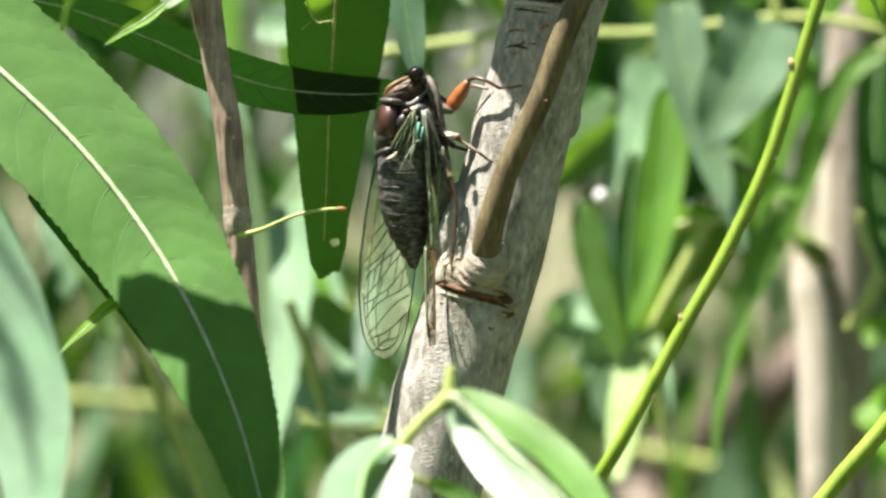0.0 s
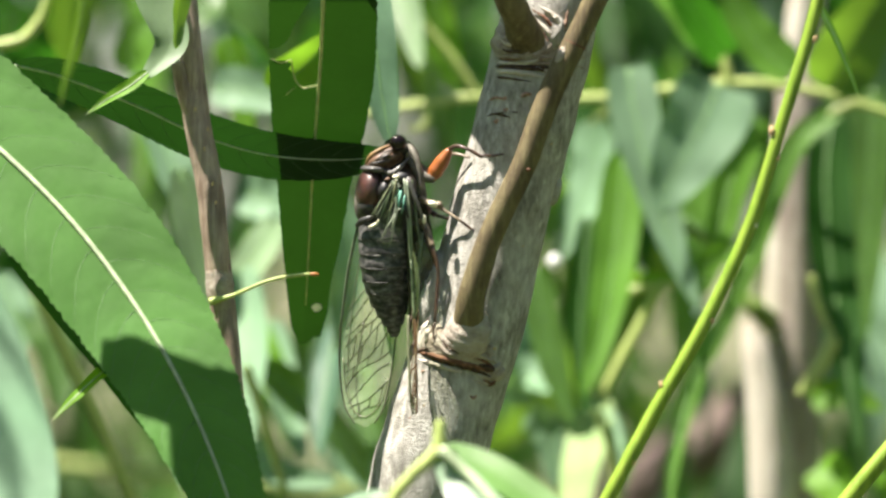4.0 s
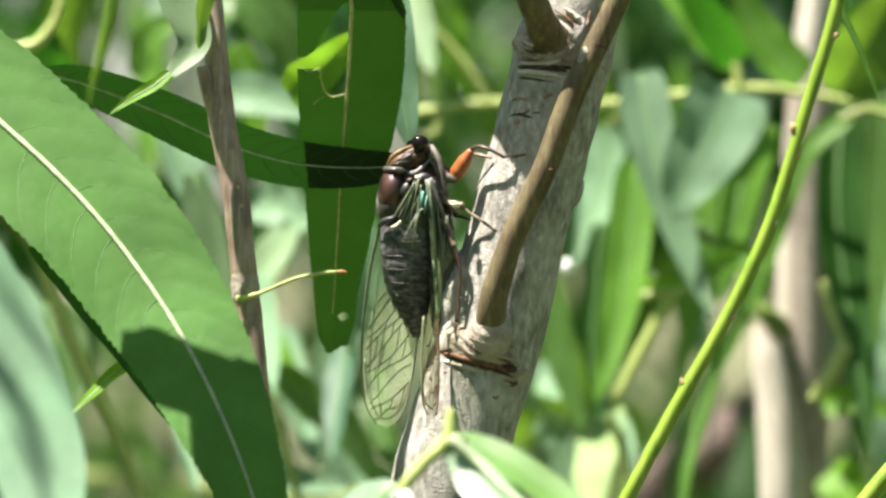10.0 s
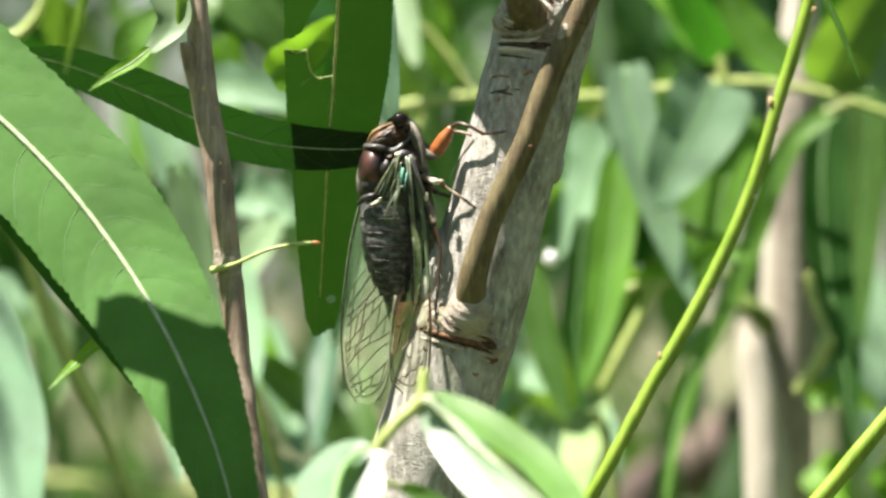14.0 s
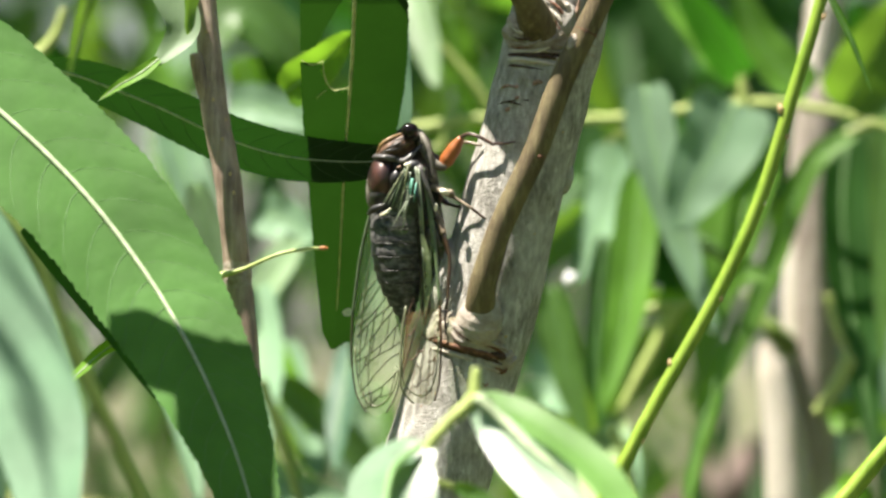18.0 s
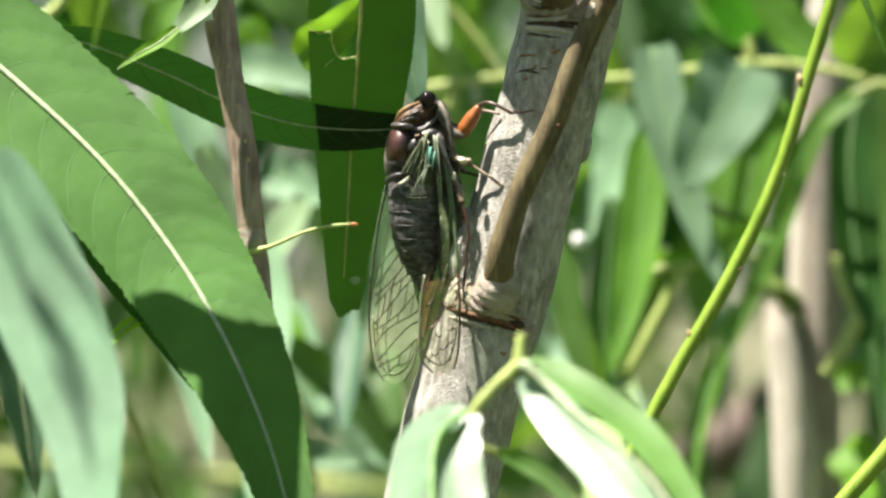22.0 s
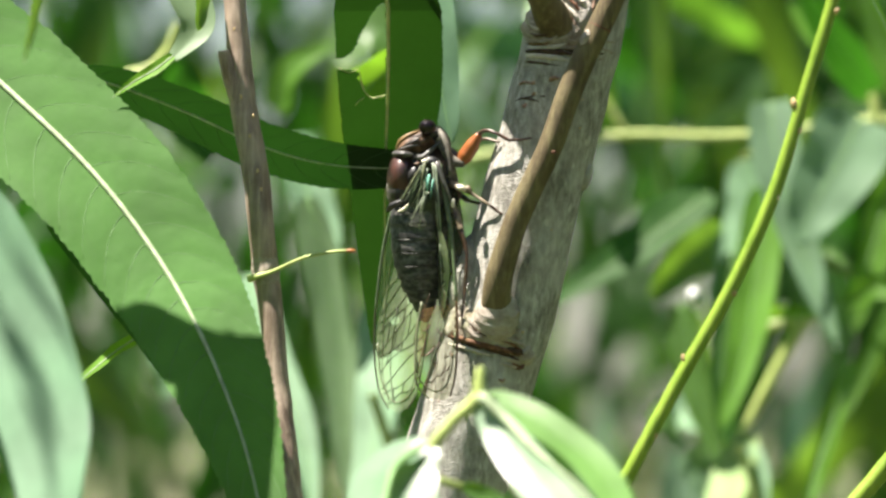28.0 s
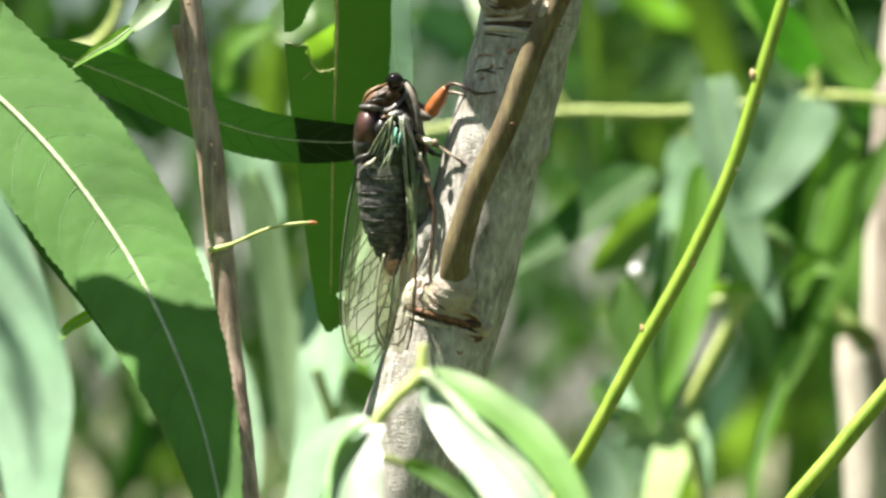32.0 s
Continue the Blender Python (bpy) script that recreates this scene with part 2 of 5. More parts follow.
def path_at(*pts):
    return [at(*p) for p in pts]


ORIGIN = {}


def thing(name, origin, label, category, group="", kind=""):
    ob = new(name)
    ob.empty_display_size = 0.01
    ob.location = origin
    ORIGIN[ob] = Vector(origin)
    return tagged(ob, label, category, group, kind)


def part(name, bm, material, parent, label="", pivot=None):
    """Links a bmesh, drawn in world places, as one mesh under a thing or part."""
    me = bpy.data.meshes.new(name)
    base = ORIGIN.get(parent, Vector())
    here = Vector(pivot) if pivot is not None else base
    bmesh.ops.translate(bm, verts=bm.verts, vec=-here)
    bmesh.ops.recalc_face_normals(bm, faces=bm.faces)
    for f in bm.faces:
        f.smooth = True
    bm.to_mesh(me)
    bm.free()
    me.materials.append(material)
    ob = new(name, me)
    ob.parent = parent
    ob.location = here - base
    ORIGIN[ob] = here
    if label:
        tagged(ob, label)
    return ob


def spline(pts, n):
    """Smooth curve through the points, n samples."""
    P = [Vector(p) for p in pts]
    if len(P) == 2:
        return [P[0].lerp(P[1], i / (n - 1)) for i in range(n)]
    E = [P[0] * 2 - P[1]] + P + [P[-1] * 2 - P[-2]]
    out = []
    for i in range(n):
        x = i / (n - 1) * (len(P) - 1)
        k = min(int(x), len(P) - 2)
        t = x - k
        a, b, c, d = E[k:k + 4]
        out.append(0.5 * (2 * b + (c - a) * t + (2 * a - 5 * b + 4 * c - d) * t * t + (3 * b - a - 3 * c + d) * t ** 3))
    return out


def tube(bm, pts, radii, seg=10, n=None, lump=0.0, freq=200.0, squash=1.0):
    """Round stem through the points with its radius run along radii."""
    n = n or max(6, len(pts) * 6)
    C = spline(pts, n)
    rs = np.interp(np.linspace(0, 1, n), np.linspace(0, 1, len(radii)), radii)
    side = None
    rings = []
    for i, c in enumerate(C):
        t = (C[min(i + 1, n - 1)] - C[max(i - 1, 0)]).normalized()
        if side is None:
            side = t.cross(Vector((0, 1, 0)) if abs(t.y) < 0.9 else Vector((1, 0, 0))).normalized()
        side = (side - t * side.dot(t)).normalized()
        up = t.cross(side)
        ring = []
        for k in range(seg):
            a = 2 * math.pi * k / seg
            r = rs[i]
            d = side * math.cos(a) + up * math.sin(a) * squash
            if lump:
                r *= 1 + lump * noise.noise((c + d * r) * freq)
            ring.append(bm.verts.new(c + d * r))
        rings.append(ring)
    for a, b in zip(rings, rings[1:]):
        for k in range(seg):
            bm.faces.new((a[k], a[(k + 1) % seg], b[(k + 1) % seg], b[k]))
    bm.faces.new(rings[0][::-1])
    bm.faces.new(rings[-1])
    return bm


def ball(bm, c, r, seg=14, turn=None):
    """Ellipsoid with radii r."""
    m = Matrix.Translation(c) @ (turn or Matrix()) @ Matrix.Diagonal((*r, 1))
    bmesh.ops.create_uvsphere(bm, u_segments=seg, v_segments=max(6, seg // 2 + 2), radius=1, matrix=m)
    return bm


def leaf_frame(pts, nrm, n):
    C = spline(pts, n)
    nrm = Vector(nrm).normalized()
    F = []
    for i, c in enumerate(C):
        t = (C[min(i + 1, n - 1)] - C[max(i - 1, 0)]).normalized()
        s = t.cross(nrm).normalized()
        F.append((c, t, s, s.cross(t)))
    return F


def leaf_width(s, lo=0.62, hi=0.8):
    return max(0.0, (1 - s) ** hi * (s + 0.012) ** (lo * 0.55) * 1.62)


def blade(bm, pts, width, nrm, n=28, m=6, fold=0.2, wave=0.03, teeth=0.0, twist=0.0, shape=(0.62, 0.8), bites=(), seed=0.0, notch=70, quilt=0.0, ribs=17):
    """Lance-shaped leaf blade along pts; fold lifts its halves towards nrm."""
    F = leaf_frame(pts, nrm, n)
    grid = []
    for i, (c, t, s, up) in enumerate(F):
        q = i / (n - 1)
        a = twist * q
        s2, u2 = s * math.cos(a) + up * math.sin(a), up * math.cos(a) - s * math.sin(a)
        w = leaf_width(q, *shape) * width / 2
        row = []
        for k in range(-m, m + 1):
            x = k / m
            ww = w
            if abs(k) == m and teeth:
                ww += teeth * ((q * notch) % 1.0) - teeth * 0.5 + teeth * 0.8 * noise.noise((q * 40, k, seed))
            lift = fold * abs(x) ** 1.3 * w + wave * width * math.sin(q * 17 + seed + (1.3 if k > 0 else 0)) * x * x
            if quilt:
                q0 = (q - 0.09 * abs(x) ** 1.8 - 0.04) / 0.86 * ribs - (0.5 if k > 0 else 0)
                lift += quilt * (abs(math.sin(math.pi * q0)) ** 0.7 * min(1, abs(x) * 5) + 0.55 * noise.noise((q * 55, x * 4, seed)))
            row.append(bm.verts.new(c + s2 * (x * ww) + u2 * lift))
        grid.append(row)
    for i in range(n - 1):
        for k in range(2 * m):
            q, x = (i + 0.5) / (n - 1), (k + 0.5) / m - 1
            if any((q - bq) ** 2 / rq ** 2 + (x - bx) ** 2 / rx ** 2 < 1 + 0.35 * noise.noise((q * 60, x * 5, 3.0)) for bq, bx, rq, rx in bites):
                continue
            bm.faces.new((grid[i][k], grid[i][k + 1], grid[i + 1][k + 1], grid[i + 1][k]))
    loose = [v for v in bm.verts if not v.link_faces]
    bmesh.ops.delete(bm, geom=loose, context="VERTS")
    return F


def veins(F, width, count, r, shape, fold, mat, parent, wave=0.03, lean=0.09):
    """Side veins that leave the midrib and bend towards the tip."""
    n = len(F)
    for j in range(count):
        for sgn in (-1, 1):
            q0 = 0.04 + 0.86 * (j + 0.5 * (sgn > 0)) / count
            P = []
            for e in range(9):
                x = e / 8 * 0.93
                q = min(0.985, q0 + lean * x ** 1.8)
                i = min(n - 2, int(q * (n - 1)))
                k = q * (n - 1) - i
                (c, t, s, up), (c1, t1, s1, up1) = F[i], F[i + 1]
                c, s, up = c.lerp(c1, k), s.lerp(s1, k), up.lerp(up1, k)
                w = leaf_width(q, *shape) * width / 2
                lift = fold * x ** 1.3 * w + wave * width * math.sin(q * 17 + (1.3 if sgn > 0 else 0)) * x * x
                P.append(c + s * (sgn * x * w) + up * (lift + r * 0.35))
            part("side_vein", tube(bmesh.new(), P, [r * (1 if sgn > 0 else 0.6), r * 0.4], 5, 14), mat, parent)


def leaf_thing(name, pts, width, mat, label, nrm=(0, -1, -0.2), rib=RIB, rib_r=0.0006, n=28, count=0, parent=None, vein=VEIN, veinr=0.00009, rib_end=1.0, **kw):
    """A leaf with blade, midrib and side veins, alone or on a stem."""
    shape, fold = kw.get("shape", (0.62, 0.8)), kw.get("fold", 0.2)
    top = parent or thing(name, pts[0], label, "leaf")
    bm = bmesh.new()
    F = blade(bm, pts, width, nrm, n=n, **kw)
    b = part("blade" if not parent else "leaf", bm, mat, top, "" if not parent else label)
    if rib:
        bm = bmesh.new()
        F = F[:max(4, int(len(F) * rib_end))] if rib_end < 1 else F
        tube(bm, [f[0] + f[3] * rib_r * 0.3 for f in F[::3]] + [F[-1][0]], [rib_r, rib_r * 0.8, rib_r * 0.25], 6, n)
        part("midrib", bm, rib, b if parent else top)
    if count:
        veins(F, width, count, veinr, shape, fold, vein, b, kw.get("wave", 0.03))
    return top


# ---- ground ----
bm = bmesh.new()
R = [0, 0.5, 1, 2, 3.5, 6, 10, 20, 50, 150, 500, 2000]
rings = []
for i, r in enumerate(R):
    rings.append([bm.verts.new((r * math.cos(a) , r * math.sin(a), 0.05 * noise.noise((r * math.cos(a), r * math.sin(a), 0)) * min(1, r) * (r < 60)))
                  for a in np.linspace(0, 2 * math.pi, 48, endpoint=False)] if i else [bm.verts.new((0, 0, 0))])
for k in range(48):
    bm.faces.new((rings[0][0], rings[1][k], rings[1][(k + 1) % 48]))
for a, b in zip(rings[1:], rings[2:]):
    for k in range(48):
        bm.faces.new((a[k], b[k], b[(k + 1) % 48], a[(k + 1) % 48]))
ground = part("ground", bm, SOIL, None)
tagged(ground, "brown soil with sparse grass", "ground", kind="structure")

# ---- main branch ----
base = at(640, 1500, 0.0)
foot_of_tree = Vector((base.x - 0.12, 0.03, 0.0))
branch = thing("willow_branch", foot_of_tree, "smooth grey willow branch with swollen nodes and side twigs", "branch")
axis = path_at((622, 1500, 0.0), (696, 1120, 0.0), (764, 830, 0.0), (804, 690, 0.0), (835, 600, 0.0), (862, 500, 0.0), (892, 370, 0.0), (934, 220, 0.0), (968, 80, 0.0), (1005, -80, 0.0), (1060, -330, 0.0), (1130, -640, 0.0))
bm = tube(bmesh.new(), [foot_of_tree, axis[0]], [0.0145, 0.0100], 20, 40, 0.05, 60)
part("lower_stem", bm, BARK, branch)
STEM_R = [0.0100, 0.0098, 0.0097, 0.0094, 0.0092, 0.0089, 0.0087, 0.0087, 0.0088, 0.0080, 0.0070, 0.0055]
bm = tube(bmesh.new(), axis, STEM_R, 36, 150, 0.035, 160)
part("main_stem", bm, BARK, branch)
side = path_at((850, 606, 0.001), (845, 582, -0.0050), (841, 552, -0.0095), (848, 500, -0.0118), (880, 400, -0.013), (938, 276, -0.0140), (985, 150, -0.0145), (1052, 10, -0.0150), (1110, -130, -0.016), (1200, -400, -0.02))
bm = tube(bmesh.new(), side, [0.0040, 0.0034, 0.0028, 0.0024, 0.0022, 0.0022, 0.0022, 0.0021, 0.0021, 0.0018], 20, 90, 0.05, 300)
twig = part("side_twig", bm, BARK_TWIG, branch, "olive brown side twig")
upper = path_at((955, 70, -0.0050), (938, 42, -0.0085), (925, 10, -0.0115), (900, -60, -0.015), (860, -250, -0.02))
part("upper_twig", tube(bmesh.new(), upper, [0.0046, 0.0032, 0.0027, 0.0027, 0.002], 18, 50, 0.05, 300), BARK_TWIG, branch, "olive brown upper twig")

# ---- twigs ----
tw = path_at((322, -350, -0.012), (342, -60, -0.013), (352, 60, -0.014), (359, 140, -0.0145), (367, 215, -0.015), (384, 300, -0.0155), (396, 400, -0.016), (405, 490, -0.016))
foot = Vector((at(520, 1300, 0.02).x + 0.1, 0.05, 0.0))
brown = thing("brown_twig", foot, "purple-brown shoot with a pale node", "twig")
part("upper_shoot", tube(bmesh.new(), tw, [0.0019, 0.0019, 0.0020, 0.0022, 0.0024, 0.0024, 0.0023, 0.0023], 16, 70, 0.06, 300), BARK_BROWN, brown)
low = path_at((405, 490, -0.016), (417, 580, -0.017), (426, 680, -0.018), (436, 780, -0.020), (446, 900, -0.022), (470, 1200, -0.026))
part("lower_shoot", tube(bmesh.new(), low, [0.0023, 0.0021, 0.0021, 0.0025, 0.003, 0.0034], 14, 80, 0.06, 300), BARK_BROWN, brown)
part("root_shoot", tube(bmesh.new(), [low[-1], foot], [0.0034, 0.005], 10, 20), BARK_BROWN, brown)

yt = path_at((920, 1200, -0.05), (1010, 990, -0.057), (1080, 870, -0.06), (1165, 712, -0.06), (1258, 548, -0.06), (1335, 382, -0.06), (1388, 215, -0.06), (1452, 0, -0.06), (1500, -220, -0.06), (1540, -500, -0.05))
foot = Vector((at(900, 1200, 0).x - 0.08, -0.03, 0.0))
yellow = thing("yellow_twig", foot, "yellow-green young willow twig with small buds", "twig")
part("stem", tube(bmesh.new(), yt, [0.0018, 0.0013, 0.00125, 0.00125, 0.0012, 0.0012, 0.0011, 0.0011, 0.0010, 0.0008], 12, 160, 0.04, 300), TWIG_YELLOW, yellow)
part("lower_stem", tube(bmesh.new(), [foot, yt[0]], [0.003, 0.0018], 10, 12), TWIG_YELLOW, yellow)
YC = spline(yt, 300)
for u, v, du, dv, r, mt in ((1462, 48, 9, -10, 5, BUD), (1366, 218, -4, -16, 6, BUD), (1343, 380, 2, -4, 4, BUD_PALE), (1259, 545, 3, -8, 6, BUD), (1178, 664, -3, -14, 4, BUD), (1155, 800, 6, -6, 4, BUD), (1389, 262, 5, -6, 4, BUD)):
    bm = bmesh.new()
    c = min(YC, key=lambda q: abs(q.z - at(u, v, -0.06).z))
    c = c + Vector((0.0009 if du > 0 else -0.0009, -0.0004, 0))
    tube(bm, [c, c + Vector((du * 0.00005, -0.0002, -dv * 0.00005)), c + Vector((du * 0.0001, -0.0001, -dv * 0.0001))], [r * 0.0001, r * 0.0001, r * 0.00004], 7, 8)
    part("bud", bm, mt, yellow)

ys = path_at((1215, 1300, -0.02), (1345, 1075, -0.02), (1415, 975, -0.02), (1492, 884, -0.02), (1540, 826, -0.02), (1582, 775, -0.02), (1650, 690, -0.02), (1745, 560, -0.02), (1860, 380, -0.02))
foot = Vector((ys[0].x - 0.06, -0.02, 0))
stout = thing("stout_twig", foot, "stout yellow-green willow twig, slightly out of focus", "twig")
part("stem", tube(bmesh.new(), ys, [0.0019, 0.0017, 0.0016, 0.0016, 0.0016, 0.0015, 0.0014, 0.0012, 0.0010], 14, 90, 0.05, 260), TWIG_YELLOW, stout)
part("lower_stem", tube(bmesh.new(), [foot, ys[0]], [0.003, 0.0019], 10, 12), TWIG_YELLOW, stout)

# ---- near leaves ----
big = leaf_thing("broad_leaf", path_at((-420, -20, -0.004), (-160, 110, -0.013), (0, 238, -0.022), (128, 365, -0.030), (232, 500, -0.038), (305, 620, -0.046), (365, 745, -0.054), (415, 882, -0.062), (470, 1100, -0.075)), 0.0228, LEAF_BIG,
    "broad mid-green willow leaf with a pale midrib", (-0.12, -0.85, 0.55), rib_r=0.00056, n=300, m=14, count=17, teeth=0.0004, quilt=0.00010, veinr=0.00008, fold=0.06, wave=0.03, shape=(0.27, 0.55))
# turned-under edge: its shade is put into a darker leaf colour
leaf_thing("turned_edge", path_at((20, 426, -0.018), (96, 516, -0.023), (160, 594, -0.028), (222, 676, -0.034), (272, 750, -0.040)), 0.0034, LEAF_DARK, "edge of the leaf turned under, coloured dark for its shade", (-0.5, -0.8, -0.2), parent=big, n=40, m=3, fold=0.1, rib=None, shape=(0.5, 0.6))
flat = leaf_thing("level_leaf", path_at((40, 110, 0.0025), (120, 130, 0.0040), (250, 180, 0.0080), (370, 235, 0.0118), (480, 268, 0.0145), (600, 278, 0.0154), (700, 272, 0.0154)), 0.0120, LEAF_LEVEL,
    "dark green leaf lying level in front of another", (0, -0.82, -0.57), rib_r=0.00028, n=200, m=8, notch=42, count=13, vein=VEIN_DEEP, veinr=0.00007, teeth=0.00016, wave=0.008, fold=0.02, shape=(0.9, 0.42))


def eaten_leaf():
    """Hanging leaf, chewed out beside its midrib and at its tip."""
    top = thing("eaten_leaf", at(560, -215, -0.0080), "dark green hanging leaf with an eaten edge", "leaf")
    V = (-215, -150, -80, 0, 95, 150, 200, 250, 330, 430, 500, 550, 580, 606)
    LEFT = (557, 522, 500, 492, 492, 494, 496, 500, 507, 515, 522, 527, 532, 545)
    RIGHT = (566, 615, 662, 686, 684, 678, 669, 658, 637, 619, 602, 597, 588, 578)
    MID = (562, 574, 583, 589, 585, 581, 577, 573, 568, 563, 559, 556, 554, 552)
    DEEP = ((-215, -100, 0, 120, 260, 400, 500, 606), (-0.0080, -0.0065, -0.0022, 0.0062, 0.0160, 0.0258, 0.0328, 0.0402))
    STRIP = ((-14, 0, 30, 60, 80, 88, 101, 104, 140, 153), (576, 562, 546, 530, 513, 470, 470, 528, 538, 556))

    def gone(u, v):
        j = 5 * noise.noise((u * 0.07, v * 0.07, 1.0)) + 3 * noise.noise((u * 0.2, v * 0.2, 4.0))
        if -14 < v + j * 0.5 < 153 and np.interp(v, *STRIP) + j < u < np.interp(v, V, MID) - 5 + 0.4 * j:
            return True
        for cu, cv, ru, rv in ((577, 541, 9, 7), (582, 600, 17, 9), (600, 575, 9, 12), (566, 612, 10, 14), (560, -40, 8, 12), (528, 596, 6, 9)):
            if ((u - cu) / ru) ** 2 + ((v - cv) / rv) ** 2 < 1 + 0.12 * j:
                return True
        return False

    bm = bmesh.new()
    rows, cols = 400, 96
    grid = []
    for i in range(rows + 1):
        v = -215 + 821 * i / rows
        le, ri, mi, d = np.interp(v, V, LEFT), np.interp(v, V, RIGHT), np.interp(v, V, MID), np.interp(v, *DEEP)
        le += 1.6 * ((v / 13.0) % 1.0) + 1.5 * noise.noise((v * 0.05, 0, 7))
        ri -= 1.6 * ((v / 13.0) % 1.0) + 1.5 * noise.noise((v * 0.05, 9, 7))
        row = []
        for k in range(cols + 1):
            u = le + (ri - le) * k / cols
            x = (u - mi) / 95
            row.append((bm.verts.new(at(u, v, d - 0.0012 * abs(x) ** 1.3)), u, v))
        grid.append(row)
    for i in range(rows):
        for k in range(cols):
            if not gone(grid[i][k][1] + 0.8, grid[i][k][2] + 1):
                bm.faces.new((grid[i][k][0], grid[i][k + 1][0], grid[i + 1][k + 1][0], grid[i + 1][k][0]))
    bmesh.ops.delete(bm, geom=[v for v in bm.verts if not v.link_faces], context="VERTS")
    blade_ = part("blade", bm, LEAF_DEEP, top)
    rib = [(np.interp(v, V, MID), v, np.interp(v, *DEEP) - 0.0004) for v in range(-213, 541, 30)]
    part("midrib", tube(bmesh.new(), path_at(*rib), [0.0005, 0.00042, 0.00034, 0.0003, 0.00026, 0.0002, 0.00012], 7, 90, 0.3, 900), RIM_DRY, top)
    for path in (((533, 104), (535, 122), (541, 141), (553, 152), (566, 150), (580, 147)), ((495, 99), (506, 105), (518, 107), (533, 101)), ((522, 166), (531, 157), (540, 151))):
        part("chewed_rim", tube(bmesh.new(), [at(u, v, np.interp(v, *DEEP) - 0.0008) for u, v in path], [0.00008, 0.00017, 0.00015, 0.00008], 5, 24, 0.4, 900), RIM_DRY, blade_)
    return top


hang = eaten_leaf()
part("petiole", tube(bmesh.new(), path_at((560, -213, -0.0080), (556, -300, -0.0070), (548, -500, 0.002), (520, -1000, 0.03)), [0.0006, 0.0006, 0.0008, 0.0012], 7, 40), RIB_GREEN, hang)
lime = leaf_thing("narrow_lime_leaf", path_at((240, 603, -0.026), (180, 640, -0.030), (135, 680, -0.036), (88, 726, -0.042)), 0.0036, LEAF_LIME, "narrow bright lime-green young leaf", (-0.3, -0.85, 0.45), n=24, rib_r=0.0002)

# leaf above that shades the broad one
def toward_sun(u, v, d, k):
    return at(u, v, d) + SUN * k


over = thing("side_shoot", (-0.19, 0.05, 0), "green willow shoot whose leaves shade the others", "shoot")
OV = [toward_sun(u, v, d, 0.135) for u, v, d in ((196, 666, -0.045), (260, 660, -0.046), (360, 648, -0.051), (490, 636, -0.055))]
leaf_thing("leaf", OV, 0.0110, LEAF, "", (-0.12, -0.85, 0.5), n=60, fold=0.1, shape=(0.08, 0.22), parent=over)
OW = [toward_sun(u, v, d, 0.145) for u, v, d in ((392, 600, -0.048), (398, 740, -0.054), (415, 900, -0.062), (440, 1100, -0.07))]
leaf_thing("leaf", OW, 0.0150, LEAF, "", (-0.12, -0.85, 0.5), n=40, fold=0.1, shape=(0.3, 0.4), parent=over)
OX = [toward_sun(u, v, -0.0025, 0.062) for u, v in ((972, 84), (940, 160), (914, 240), (886, 326))]
leaf_thing("leaf", OX, 0.0135, LEAF, "", SUN, n=90, m=12, fold=0.05, shape=(0.15, 0.25), parent=over)
top_of = Vector((-0.20, 0.045, 1.70))
part("stem", tube(bmesh.new(), [Vector((-0.19, 0.05, 0)), top_of], [0.004, 0.002], 10, 20), TWIG_YELLOW, over)
part("stem", tube(bmesh.new(), [top_of, Vector((-0.20, 0.07, 1.80)), Vector((-0.12, 0.08, 1.92)), Vector((0.0, 0.06, 1.88)), OX[0]], [0.002, 0.0015, 0.0012, 0.001], 10, 60), TWIG_YELLOW, over)
for tip in (OV[0], OW[0]):
    part("leaf_stalk", tube(bmesh.new(), [Vector((-0.20, 0.07, 1.80)), Vector((-0.17, 0.0, 1.80)), tip + Vector((-0.04, 0.0, 0.006)), tip], [0.0008, 0.0007, 0.0006], 8, 40), STEM_DARK, over)

# ---- details of the branch ----
K0 = 1e-4

def knot(c, r, turn, spot, amp, seed, u=72, v=44):
    """Swollen bark with wrinkles that ring the foot of a twig."""
    bm = bmesh.new()
    bmesh.ops.create_uvsphere(bm, u_segments=u, v_segments=v, radius=1, matrix=Matrix())
    m = Matrix.Translation(c) @ turn @ Matrix.Diagonal((*r, 1))
    for w in bm.verts:
        q = w.co.copy()
        p = m @ q
        e = math.hypot(p.x - spot.x, (p.z - spot.z) * 1.35)
        k = amp * math.sin(e * 3300 + 1.4 * noise.noise(p * 260 + Vector((seed, 0, 0)))) * min(1, max(0, (0.0105 - e) / 0.004))
        w.co = p + (p - c).normalized() * (k + amp * 0.8 * noise.noise(p * 420 + Vector((0, seed, 0))))
    return bm


part("node_swelling", knot(at(824, 600, -0.0006), (0.0083, 0.0100, 0.0060), pose(0, 0, 0, 0, 14, 0), at(846, 556, 0), 0.00034, 1), BARK_NODE, branch, "swollen pale node with wrinkled bark")
# left lump of the node: its sunlit white is put into paler bark
part("node_lump", knot(at(778, 584, -0.0030), (0.0034, 0.0040, 0.0044), pose(0, 0, 0, 0, 25, 0), at(846, 556, 0), 0.00018, 4, 36, 24), BARK_PALE, branch)
part("node_lump", knot(at(880, 640, -0.0036), (0.0026, 0.0042, 0.0028), pose(0, 0, 0, 0, 25, 0), at(846, 600, 0), 0.00025, 8, 36, 24), BARK_NODE, branch)
part("bark_swelling", knot(at(778, 508, -0.0008), (0.0034, 0.0048, 0.0090), pose(0, 0, 0, 0, 16, 0), at(800, 520, 0), 0.00012, 12, 36, 28), BARK, branch)
